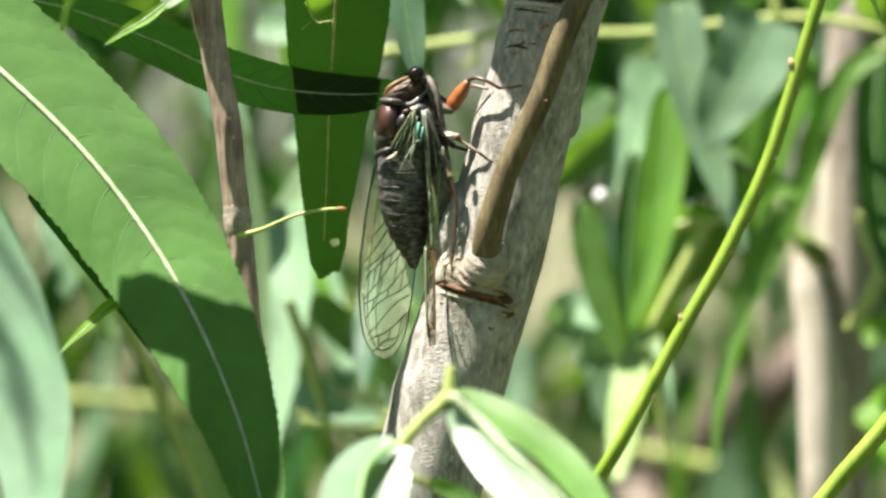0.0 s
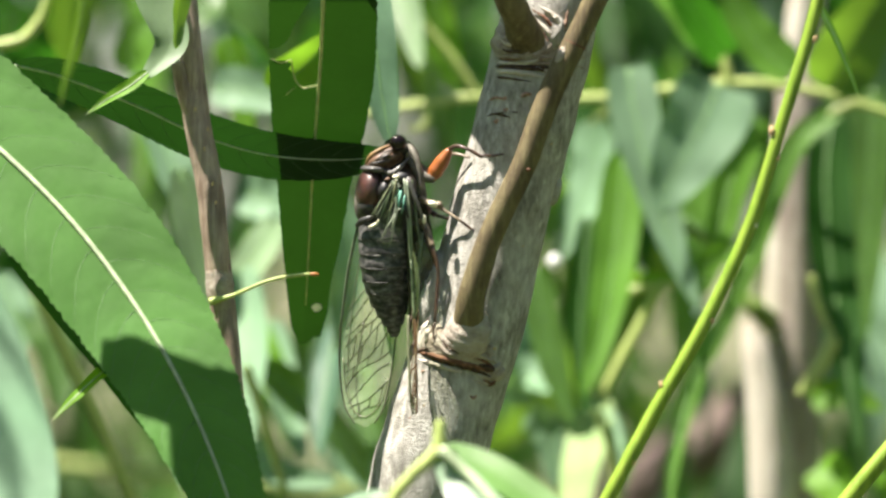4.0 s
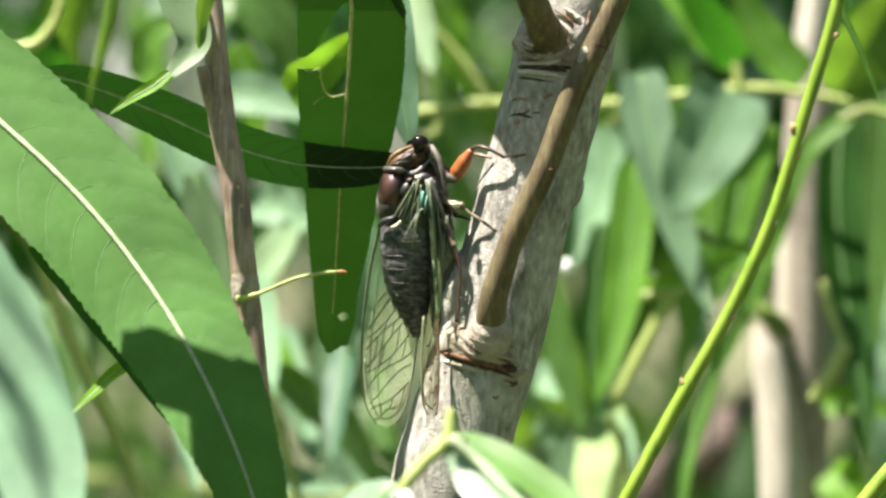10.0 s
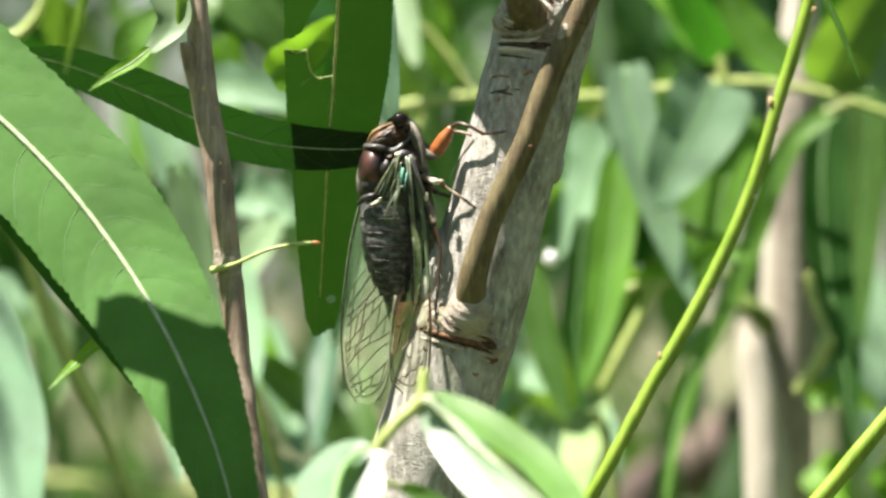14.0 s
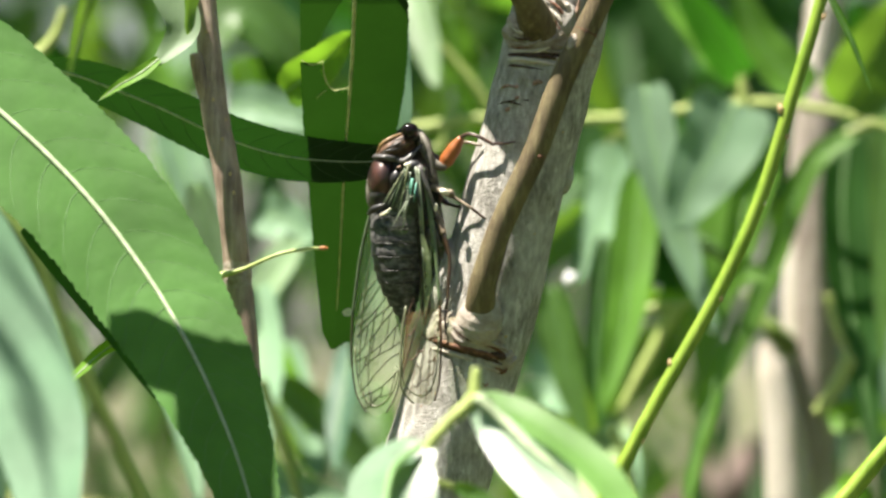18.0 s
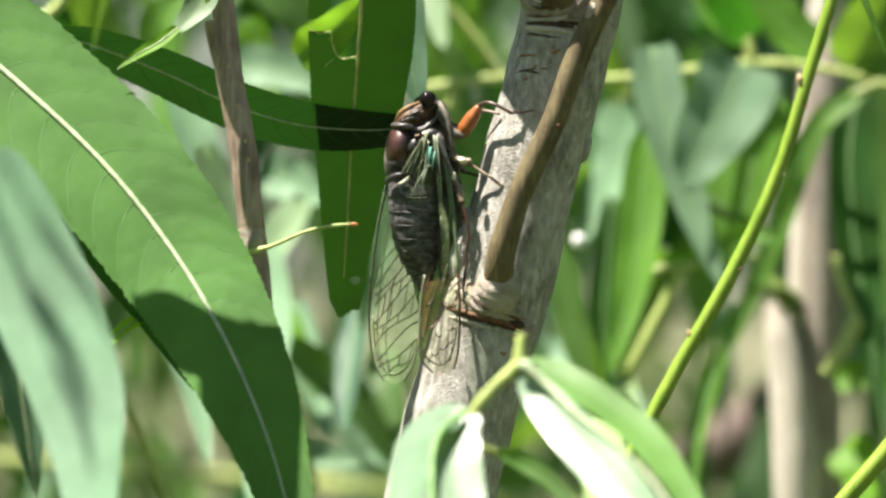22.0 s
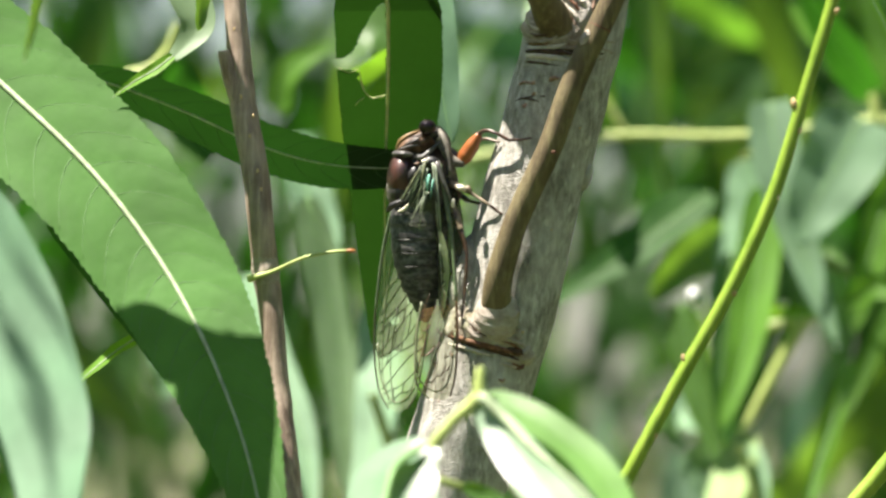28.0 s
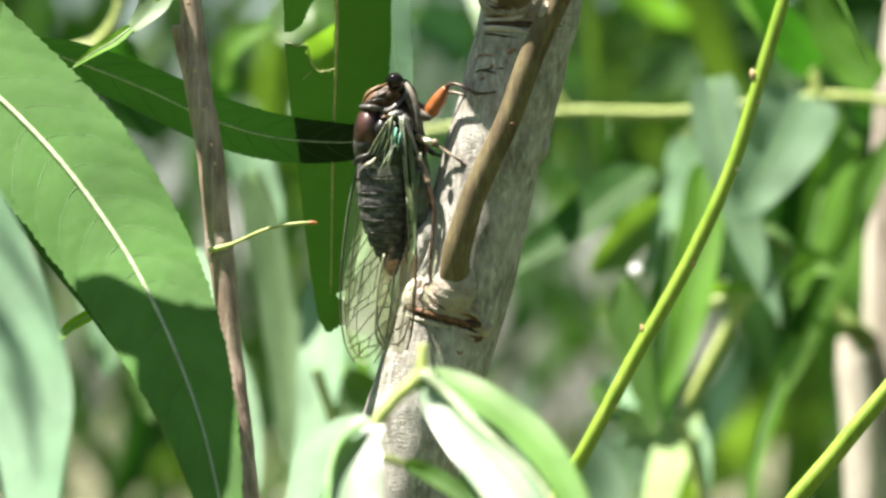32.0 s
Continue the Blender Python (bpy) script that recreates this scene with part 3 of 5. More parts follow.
part("upper_swelling", knot(at(953, 70, -0.002), (0.0074, 0.0078, 0.0056), pose(0, 0, 0, 0, 14, 0), at(935, 40, 0), 0.00022, 6), BARK_NODE, branch)
part("upper_lump", knot(at(995, 45, -0.0055), (0.0026, 0.0040, 0.0042), pose(0, 0, 0, 0, 10, 0), at(960, 30, 0), 0.00018, 9, 36, 24), BARK, branch)
AX = spline(axis, 400)
RAD = np.interp(np.linspace(0, 1, 400), np.linspace(0, 1, 12), STEM_R)


def ridge(v, tilt, lift, r, mt, turn=(30, 142)):
    """Ridge of bark that hugs the main stem."""
    k = min(range(400), key=lambda i: abs(AX[i].z - (Z0 - (v - 441) * 1e-4)))
    c, rr = AX[k], RAD[k] * 0.99 + lift
    P = []
    for a in np.linspace(radians(turn[0]), radians(turn[1]), 40):
        j = 1 + 0.015 * math.sin(a * 7 + v) + 0.012 * math.sin(a * 19 + v)
        P.append(c + Vector((math.cos(a) * rr * j, -math.sin(a) * rr * j, math.cos(a) * rr * tilt + 0.0003 * math.sin(a * 5 + v))))
    part("bark_ridge", tube(bmesh.new(), P, [r * 0.5, r, r * 1.3, r, r * 1.2, r * 0.5], 7, 90, 0.4, 1200), mt, branch)


for v, tilt, lift, r, mt, turn in ((86, -0.07, 0.0002, 0.00025, BARK_NODE, (30, 142)), (97, -0.08, 0.0002, 0.00025, BARK_NODE, (30, 142)), (106, -0.06, 0.0, 0.00026, BARK_DARK, (28, 150)), (113, -0.06, 0.0, 0.00030, BARK_NODE, (32, 150)), (187, -0.05, -0.0001, 0.00016, BARK_DARK, (95, 140))):
    ridge(v, tilt, lift, r, mt, turn)
for u, v, d in ((938, 277, -0.0140), (1028, 62, -0.0148)):
    part("twig_ring", ball(bmesh.new(), at(u, v, d), (0.00220, 0.00220, 0.0006), 16, pose(0, 0, 0, 0, 25, 0)), BARK_RUST, branch)
part("twig_collar", knot(at(840, 574, -0.0086), (0.0040, 0.0036, 0.0050), pose(0, 0, 0, 0, 12, 0), at(846, 545, 0), 0.00016, 3, 40, 28), BARK_NODE, branch)
part("scar_line", tube(bmesh.new(), path_at((862, 543, -0.0072), (878, 560, -0.0066), (888, 580, -0.0058), (894, 600, -0.0052)), [2 * K0, 4 * K0, 4 * K0, 2 * K0], 6, 18, 0.4, 1200), BARK_RUST, branch)
part("twig_bud", ball(bmesh.new(), at(1005, 82, -0.0158), (0.0010, 0.0011, 0.0019), 14, pose(0, 0, 0, 0, 25, 0)), BARK_NODE, branch, "pale leaf scar")
part("twig_bud", ball(bmesh.new(), at(946, 284, -0.0158), (0.0006, 0.0005, 0.0004), 10), BARK_RUST, branch)
part("branch_knob", ball(bmesh.new(), at(993, 322, -0.001), (0.0011, 0.0016, 0.0028), 12, pose(0, 0, 0, 0, 14, 0)), BARK, branch)


def on_branch(u, v, lift=0.0):
    """The place on the front of the main stem."""
    k = min(range(400), key=lambda i: abs(AX[i].z - (Z0 - (v - 441) * 1e-4)))
    c = AX[k]
    r = 0.0087 if v < 560 else 0.0093
    x = (u - 784) * 1e-4 - c.x
    return Vector((c.x + x, c.y - math.sqrt(max(1e-8, r * r - x * x * 0.92)) - lift, Z0 - (v - 441) * 1e-4))


for u, v, w in ((740, 722, 10), (830, 730, 6), (938, 155, 9), (905, 160, 10), (850, 684, 8), (762, 700, 5), (905, 460, 8), (812, 780, 6), (890, 200, 12), (985, 240, 5), (760, 640, 7), (935, 420, 4), (842, 770, 5), (885, 600, 6), (795, 840, 6), (730, 800, 7), (905, 180, 9), (990, 190, 4)):
    bm = bmesh.new()
    ball(bm, on_branch(u, v), (w * 0.00006, 0.00016, w * 0.000035), 9, pose(0, 0, 0, 0, -12, 0))
    part("lenticel", bm, LENTICEL if w > 6 else BUD, branch)

NODE = (at(824, 600, -0.0006), (0.0083, 0.0100, 0.0060), radians(14))
UPPER = (at(953, 70, -0.002), (0.0074, 0.0078, 0.0056), radians(14))


def on_node(u, v, lift=0.0, knob=NODE):
    """The place on the front of a node or of the stem behind it, whichever stands out."""
    c, r, turn = knob
    p = on_branch(u, v, lift)
    q = p - c
    a, b = q.x * math.cos(turn) - q.z * math.sin(turn), q.x * math.sin(turn) + q.z * math.cos(turn)
    e = 1 - (a / r[0]) ** 2 - (b / r[2]) ** 2
    if e > 0:
        p.y = min(p.y, c.y - r[1] * math.sqrt(e) - lift)
    return p


# wrinkles of the node; the BARK_PALE ones carry white highlights in their colour
for path, r, mt in ((((744, 606), (766, 609), (790, 615), (815, 622), (840, 628), (864, 636), (886, 646)), 5.2, BARK_RUST), (((756, 611), (790, 621), (820, 629), (850, 637), (880, 650)), 4.6, BARK_DARK),
                    (((752, 620), (775, 626), (800, 633), (828, 641)), 4.8, BARK_PALE), (((858, 628), (872, 634), (888, 640)), 6.5, BARK_DARK), (((866, 655), (880, 662), (888, 656)), 4.0, BARK_RUST), (((842, 682), (848, 686), (854, 682)), 3.6, LENTICEL), (((764, 590), (770, 570), (784, 552), (800, 548)), 7.0, BARK_PALE), (((838, 606), (858, 611), (878, 620), (890, 628)), 3.4, BARK_NODE), (((842, 614), (862, 620), (880, 630), (890, 640)), 2.6, BARK_RUST),
                    (((848, 644), (866, 650), (882, 655)), 3.4, BARK_NODE), (((846, 655), (866, 660), (882, 664)), 2.8, BARK_NODE), (((868, 661), (880, 666)), 2.6, BARK_RUST),
                    (((762, 538), (776, 528), (796, 524)), 3.0, BARK_RUST), (((770, 548), (786, 540), (806, 540)), 2.4, BARK_NODE), (((800, 578), (814, 592), (836, 601), (858, 602), (874, 594)), 2.8, BARK_NODE), (((792, 584), (808, 600), (834, 610), (860, 611)), 2.4, BARK_DARK), (((784, 590), (802, 607), (826, 615)), 2.2, BARK_NODE),
                    (((745, 610), (756, 603), (770, 600)), 2.6, BARK_DARK)):
    P = [on_node(u, v, 0.0001) for u, v in path]
    part("bark_wrinkle", tube(bmesh.new(), P, [r * 0.3 * K0, r * 0.8 * K0, r * K0, r * 0.9 * K0, r * 0.3 * K0], 7, 50, 0.5, 1100), mt, branch)

for path, r, mt in ((((896, 56), (906, 64), (921, 66), (936, 60), (944, 50)), 3.4, BARK_PALE), (((890, 68), (908, 77), (930, 76), (950, 62)), 2.8, BARK_DARK), (((892, 82), (908, 87), (930, 87), (958, 72)), 3.4, BARK_NODE), (((890, 88), (908, 92), (935, 91)), 2.2, BARK_RUST),
                    (((890, 96), (908, 98), (940, 98), (962, 92)), 3.8, BARK_PALE), (((888, 103), (898, 104), (925, 105), (955, 108), (988, 114)), 4.6, BARK_DARK), (((888, 112), (900, 112), (930, 115), (974, 123)), 5.4, BARK_PALE), (((888, 122), (905, 124), (950, 131)), 2.6, BARK_DARK),
                    (((952, 4), (975, 20), (990, 40), (1000, 60)), 3.2, BARK_RUST), (((968, 0), (992, 18), (1004, 46)), 5.0, BARK_PALE), (((960, 22), (978, 42), (992, 64)), 4.2, BARK_PALE), (((1014, 6), (1010, 30), (1003, 56)), 4.0, LENTICEL), (((945, 20), (962, 36), (980, 60)), 2.6, BARK_RUST),
                    (((870, 192), (884, 187), (902, 190), (914, 194)), 1.8, BARK_DARK), (((876, 163), (888, 158), (902, 161)), 2.6, LENTICEL), (((932, 158), (940, 152), (950, 154)), 4.0, LENTICEL)):
    P = [on_node(u, v, 0.0002, UPPER) for u, v in path]
    part("bark_wrinkle", tube(bmesh.new(), P, [r * 0.3 * K0, r * 0.8 * K0, r * K0, r * 0.9 * K0, r * 0.3 * K0], 7, 50, 0.5, 1100), mt, branch)

# node, petiole and stub of the brown twig
part("node", tube(bmesh.new(), path_at((402, 465, -0.016), (405, 486, -0.0161), (407, 506, -0.0161), (412, 540, -0.0150)), [0.0022, 0.0025, 0.0025, 0.0021], 14, 16, 0.12, 600), BARK_NODE, brown, "pale cracked node")
part("stub", tube(bmesh.new(), path_at((364, 205, -0.0150), (346, 158, -0.0155), (333, 112, -0.016), (330, 98, -0.016)), [0.0017, 0.0015, 0.0012, 0.0010], 10, 12), BARK_BROWN, brown)
for u, v in ((362, 180), (392, 312), (388, 380), (378, 250), (350, 60), (398, 345), (384, 215)):
    part("lenticel", ball(bmesh.new(), at(u, v, -0.0178), (0.00025, 0.0003, 0.0004), 7), BUD, brown)
petiole = thing("bare_petiole", at(382, 512, -0.018), "thin yellow-green leaf stalk with a red tip", "leaf stalk")
part("stalk", tube(bmesh.new(), path_at((388, 512, -0.018), (430, 500, -0.0195), (490, 475, -0.021), (540, 465, -0.021), (566, 463, -0.021)), [0.0007, 0.00034, 0.0003, 0.0003, 0.00025], 8, 40), VINE, petiole)
part("tip", tube(bmesh.new(), path_at((565, 463, -0.021), (573, 463, -0.021), (581, 464, -0.021)), [0.00026, 0.0004, 0.0002], 8, 8), RED_TIP, petiole)

# ---- cicada ----
cicada = thing("cicada", at(703, 330, -0.005), "black and brown cicada with clear veined wings clinging to a branch", "insect")
K = 1e-4
thorax = part("thorax", tube(bmesh.new(), path_at((716, 262, -0.005), (708, 290, -0.005), (704, 330, -0.005), (703, 370, -0.005), (704, 400, -0.005)), [26 * K, 44 * K, 52 * K, 53 * K, 46 * K], 24, 24, 0.06, 400), SHELL, cicada)
TIP = pose(0, 0, 0, 0, -27, 0)
part("mesonotum", ball(bmesh.new(), at(668, 320, -0.0064), (28 * K, 44 * K, 44 * K), 28, pose(0, 0, 0, 0, 8, 0)), SHELL_RED, cicada, "glossy red-brown back shield")
part("mesonotum_edge", ball(bmesh.new(), at(690, 320, -0.0066), (18 * K, 46 * K, 28 * K), 22, pose(0, 0, 0, 0, 20, 0)), SHELL, cicada)
part("mesonotum_edge", ball(bmesh.new(), at(664, 350, -0.0060), (23 * K, 40 * K, 21 * K), 18, pose(0, 0, 0, 0, -12, 0)), SHELL, cicada)
part("mesonotum_spot", ball(bmesh.new(), at(696, 301, -0.0106), (6 * K, 4 * K, 3 * K), 12, pose(0, 0, 0, 0, -20, 0)), SHELL_TAN, cicada)
part("cruciform", tube(bmesh.new(), path_at((642, 383, -0.0078), (650, 376, -0.0092), (661, 371, -0.0100), (672, 366, -0.0104)), [4 * K, 6.5 * K, 5 * K, 2 * K], 12, 18), SHELL, cicada)
part("cruciform_spot", tube(bmesh.new(), path_at((662, 386, -0.0104), (671, 383, -0.0110), (681, 374, -0.0110)), [1 * K, 3 * K, 2 * K], 8, 12), BUD_PALE, cicada)
part("pronotum", ball(bmesh.new(), at(694, 264, -0.0057), (42 * K, 50 * K, 23 * K), 28, TIP), SHELL_TAN, cicada, "olive-tan shield with black furrows")
part("pronotum_lobe", ball(bmesh.new(), at(705, 262, -0.0092), (15 * K, 17 * K, 7 * K), 18, pose(0, 0, 0, 0, -24, 0)), SHELL_TAN, cicada)
part("pronotum_lobe", ball(bmesh.new(), at(680, 263, -0.0092), (17 * K, 14 * K, 7 * K), 18, pose(0, 0, 0, 0, -38, 0)), SHELL_TAN, cicada)
part("pronotum_collar", ball(bmesh.new(), at(677, 284, -0.0066), (29 * K, 42 * K, 9 * K), 24, pose(0, 0, 0, 0, 5, 0)), SHELL_COLLAR, cicada, "blue-grey collar")
part("collar_arm", tube(bmesh.new(), path_at((694, 288, -0.0100), (706, 289, -0.0108), (720, 278, -0.0106), (735, 262, -0.0094)), [5 * K, 5 * K, 4 * K, 2.2 * K], 12, 24), SHELL_COLLAR, cicada)
for P in (((664, 274), (682, 270), (700, 268)), ((676, 266), (692, 260), (708, 250)), ((690, 254), (700, 250), (708, 246))):
    part("pronotum_furrow", tube(bmesh.new(), path_at(*[(u, v, -0.0108) for u, v in P]), [1 * K, 2.2 * K, 1 * K], 6, 12), SHELL, cicada)
part("pronotum_edge", tube(bmesh.new(), path_at((657, 276, -0.0088), (666, 260, -0.0096), (682, 249, -0.0098), (702, 241, -0.0090)), [1.5 * K, 4 * K, 3.5 * K, 1.5 * K], 8, 20), OCHRE, cicada, "ochre rim")
part("mesonotum_margin", ball(bmesh.new(), at(655, 328, -0.0040), (17 * K, 30 * K, 48 * K), 20, pose(0, 0, 0, 0, 8, 0)), SHELL_GREY, cicada)
part("thorax_side", tube(bmesh.new(), path_at((735, 240, -0.0086), (743, 256, -0.0096), (751, 278, -0.0100), (756, 318, -0.0104)), [4 * K, 6 * K, 6 * K, 4 * K], 10, 20, 0.1, 900), SHELL_GREY, cicada)
part("side_plate", ball(bmesh.new(), at(766, 356, -0.0078), (8 * K, 6 * K, 16 * K), 14, pose(0, 0, 0, 0, 10, 0)), SHELL_RED, cicada)
part("knee", ball(bmesh.new(), at(777, 345, -0.0122), (9 * K, 6 * K, 6 * K), 12, pose(0, 0, 0, 0, 20, 0)), BUD_PALE, cicada, "pale knob of a knee")
part("knee", ball(bmesh.new(), at(761, 372, -0.0118), (4 * K, 4 * K, 8 * K), 12), BUD_PALE, cicada, "pale knob of a knee")
head = part("head", ball(bmesh.new(), at(722, 248, -0.0055), (21 * K, 42 * K, 17 * K), 20, pose(0, 0, 0, 0, -18, 0)), SHELL, cicada)
part("eye", ball(bmesh.new(), at(715, 236, -0.0104), (16 * K, 15 * K, 14.5 * K), 20), EYE, head, "shiny black bulging eye")
part("eye", ball(bmesh.new(), at(705, 242, -0.0012), (15 * K, 15 * K, 14 * K), 16), EYE, head)
part("face", ball(bmesh.new(), at(738, 258, -0.0062), (14 * K, 30 * K, 22 * K), 16, pose(0, 0, 0, 0, -25, 0)), SHELL_GREY, head, "dusty pale swollen face")
part("sternum", tube(bmesh.new(), path_at((740, 262, -0.0065), (748, 300, -0.0062), (756, 345, -0.006), (756, 395, -0.0055)), [8 * K, 13 * K, 12 * K, 6 * K], 14, 20, 0.05, 500), SHELL_GREY, cicada, "pale dusty underside of the thorax")
segs = [(382, 697, 50), (408, 697, 52), (434, 697, 51), (458, 697, 49), (482, 698, 45), (504, 699, 39), (524, 702, 32), (543, 705, 24), (560, 707, 16), (580, 708, 5)]
for i, ((v0, u0, r0), (v1, u1, r1)) in enumerate(zip(segs, segs[1:])):
    bm = tube(bmesh.new(), path_at((u0, v0 - 4, -0.005), (u0 * .5 + u1 * .5, (v0 + v1) / 2, -0.005), (u1, v1 + 1, -0.005)), [(r0 - 0.6) * K, ((r0 + r1) / 2 + 0.6) * K, (r1 + 1.4) * K], 26, 9, 0.04, 700)
    seg = part("abdomen_segment", bm, SHELL_ABD, cicada)
    if i < 6:
        P = [at(u1 - (r1 + 1.4) * math.cos(a), v1 + 5 * math.sin(a) - 2, -0.005 - (r1 + 1.4) * K * math.sin(a)) for a in np.linspace(0.25, 2.5, 14)]
        part("segment_edge", tube(bmesh.new(), P, [0.4 * K, 1.2 * K, 1.0 * K, 0.4 * K], 6, 60, 0.8, 2500), SHELL_EDGE, seg)


def leg(name, segs_, label=""):
    root = None
    for nm, pts, radii, mat, *lab in segs_:
        pts = [(u, v, d - 0.004 * min(1, max(0, (u - 745) / 80))) for u, v, d in pts]
        ob = part(nm, tube(bmesh.new(), path_at(*pts), [r * K for r in radii], 9, 16), mat, root or cicada, lab[0] if lab else "")
        root = root or ob


leg("front_leg", [("front_leg", [(736, 264, -0.0088), (748, 282, -0.0092), (762, 297, -0.0086), (780, 301, -0.0076)], [5, 8, 9, 7], SHELL_GREY),
    ("femur", [(772, 302, -0.0078), (781, 288, -0.0072), (795, 267, -0.0068), (807, 248, -0.0068)], [7, 14, 13, 6], FEMUR, "thick glossy orange thigh"),
    ("tibia", [(804, 250, -0.0068), (818, 242, -0.0074), (838, 247, -0.0082), (864, 261, -0.0086)], [4.5, 3.5, 3.2, 3.4], LEG),
    ("tarsus", [(862, 260, -0.0088), (884, 259, -0.0084), (902, 256, -0.0082), (907, 261, -0.0078)], [3.2, 2.2, 2.0, 1.0], LEG)])
leg("front_leg", [("front_leg", [(745, 275, -0.002), (770, 290, -0.001)], [9, 7], LEG),
    ("tibia", [(800, 262, -0.003), (815, 256, -0.004), (842, 262, -0.005)], [3, 3, 2.5], LEG_PALE),
    ("femur", [(768, 292, -0.001), (784, 280, -0.002), (802, 260, -0.003)], [7, 11, 5], LEG)])
leg("middle_leg", [("middle_leg", [(755, 335, -0.0085), (768, 342, -0.0090), (786, 350, -0.0084)], [6, 6, 5], LEG_PALE),
    ("tibia", [(784, 349, -0.0084), (800, 358, -0.0080), (828, 376, -0.0078)], [4, 2.6, 2.4], LEG_PALE),
    ("tarsus", [(828, 376, -0.0078), (845, 389, -0.0078), (856, 392, -0.0076)], [3, 2.2, 1.2], LEG),
    ("knee", [(780, 344, -0.0088), (788, 346, -0.0090), (793, 352, -0.0086)], [3, 6, 3], LEG_PALE)])
leg("hind_leg", [("hind_leg", [(756, 372, -0.0085), (768, 395, -0.0098), (776, 420, -0.0102)], [6, 6, 5], LEG_PALE),
    ("tibia", [(776, 420, -0.0102), (786, 460, -0.0098), (784, 510, -0.0100), (780, 555, -0.0106)], [4, 3.2, 3, 3], LEG),
    ("tarsus", [(780, 555, -0.0106), (778, 580, -0.0112), (784, 596, -0.0112)], [2.6, 2.0, 1.2], LEG)])
leg("hind_leg", [("hind_leg", [(762, 400, -0.004), (778, 440, -0.003)], [5, 4], LEG), ("tibia", [(778, 440, -0.003), (800, 480, -0.004), (806, 500, -0.0058)], [3, 2.6, 2], LEG)])
leg("middle_leg", [("middle_leg", [(756, 345, -0.002), (782, 365, -0.002)], [6, 5], LEG), ("tibia", [(782, 365, -0.002), (812, 372, -0.003), (834, 366, -0.0062)], [3, 2.6, 2], LEG)])


def wing(label, B, T, side_v, wc, wi, bulge, fan, film, first, name="forewing", dark=WING_VEIN, thin=1.0, tip=None, rim=None, grow=0.8):
    """Clear wing with its vein net, hung at B."""
    L = T - B
    side_v = Vector(side_v).normalized()
    nrm = L.normalized().cross(side_v)

    def co(s, w):
        c = wc * (s + 0.015) ** 0.62 * max(0, 1 - s) ** 0.42 * 1.75
        i = wi * (s + 0.02) ** grow * max(0, 1 - s) ** 0.40 * 1.95
        off = -i + (c + i) * w
        return B + L * s + side_v * off + nrm * (bulge * math.sin(math.pi * w) * math.sin(math.pi * min(1, s * 1.1)))

    bm = bmesh.new()
    g = [[bm.verts.new(co(i / 36, k / 10)) for k in range(11)] for i in range(37)]
    for i in range(36 if tip is None else 22):
        for k in range(10):
            bm.faces.new((g[i][k], g[i][k + 1], g[i + 1][k + 1], g[i + 1][k]))
    bmesh.ops.delete(bm, geom=[q for q in bm.verts if not q.link_faces], context="VERTS")
    w = part(name, bm, film, cicada, label, pivot=B)
    if tip:
        bm = bmesh.new()
        g = [[bm.verts.new(co(i / 36, k / 10)) for k in range(11)] for i in range(22, 37)]
        for i in range(14):
            for k in range(10):
                bm.faces.new((g[i][k], g[i][k + 1], g[i + 1][k + 1], g[i + 1][k]))
        part("wing_tip", bm, tip, w, "clear wing tip, tinted amber for the lit bark behind")

    def vein(pts, r0, r1, mat, nm):
        P = [co(a, b) for a, b in pts]
        part(nm, tube(bmesh.new(), P, [r0 * thin * K, r1 * thin * K], 5, 22), mat, w)

    vein([(0.0, 1), (0.15, 1), (0.35, 1), (0.6, 1)], 4.2, 2.2, WING_GREEN, "costal_vein")
    vein([(0.58, 1), (0.75, 1), (0.9, 1), (0.985, 1)], 2.2, 1.2, dark, "costal_vein")
    vein([p for p in ((0.0, 0.0), (0.2, 0), (0.45, 0), (0.58, 0), (0.7, 0), (0.9, 0), (0.985, 0)) if p[0] >= first - 0.1], 2.0 if first < 0.5 or rim else 0.3, 1.2, rim or dark, "hind_margin")
    nets = (((0, .60), (.2, .80), (.5, .84), (.8, .86), (.95, .80)), ((0, .55), (.2, .64), (.45, .66), (.7, .60), (.9, .50), (.965, .45)), ((0, .5), (.2, .48), (.4, .46), (.6, .36), (.78, .20), (.87, .04)),
            ((0, .42), (.2, .33), (.38, .28), (.55, .16), (.66, .03)), ((.42, .46), (.6, .52), (.8, .40), (.92, .25), (.945, .12)), ((.58, .64), (.78, .70), (.93, .66), (.97, .62)), ((.15, .3), (.3, .12), (.42, .03)), ((.25, .73), (.5, .75), (.75, .75), (.92, .72)), ((.3, .57), (.55, .59), (.8, .52), (.93, .38)), ((.3, .40), (.5, .37), (.68, .27), (.84, .10)), ((.3, .22), (.42, .16), (.54, .05)))
    if first < 0.5:
        line = lambda k, x: min(0.965, 0.24 + 0.072 * k + (0.30 - 0.022 * k) * x + 0.016 * math.sin(k * 2.3 + x * 5))
        nets = nets[:1] + nets[5:6] + tuple(tuple((line(k, x), 0.06 + 0.85 * x) for x in (0, 0.25, 0.5, 0.75, 1.0)) for k in range(10))
    for path in nets:
        path = tuple((q, w_) for q, w_ in path if q >= first)
        if len(path) < 2:
            continue
        vein(path, 0.9 if first < 0.5 else 0.25, 0.75, WING_OLIVE if path[0][0] < 0.3 else dark, "vein")
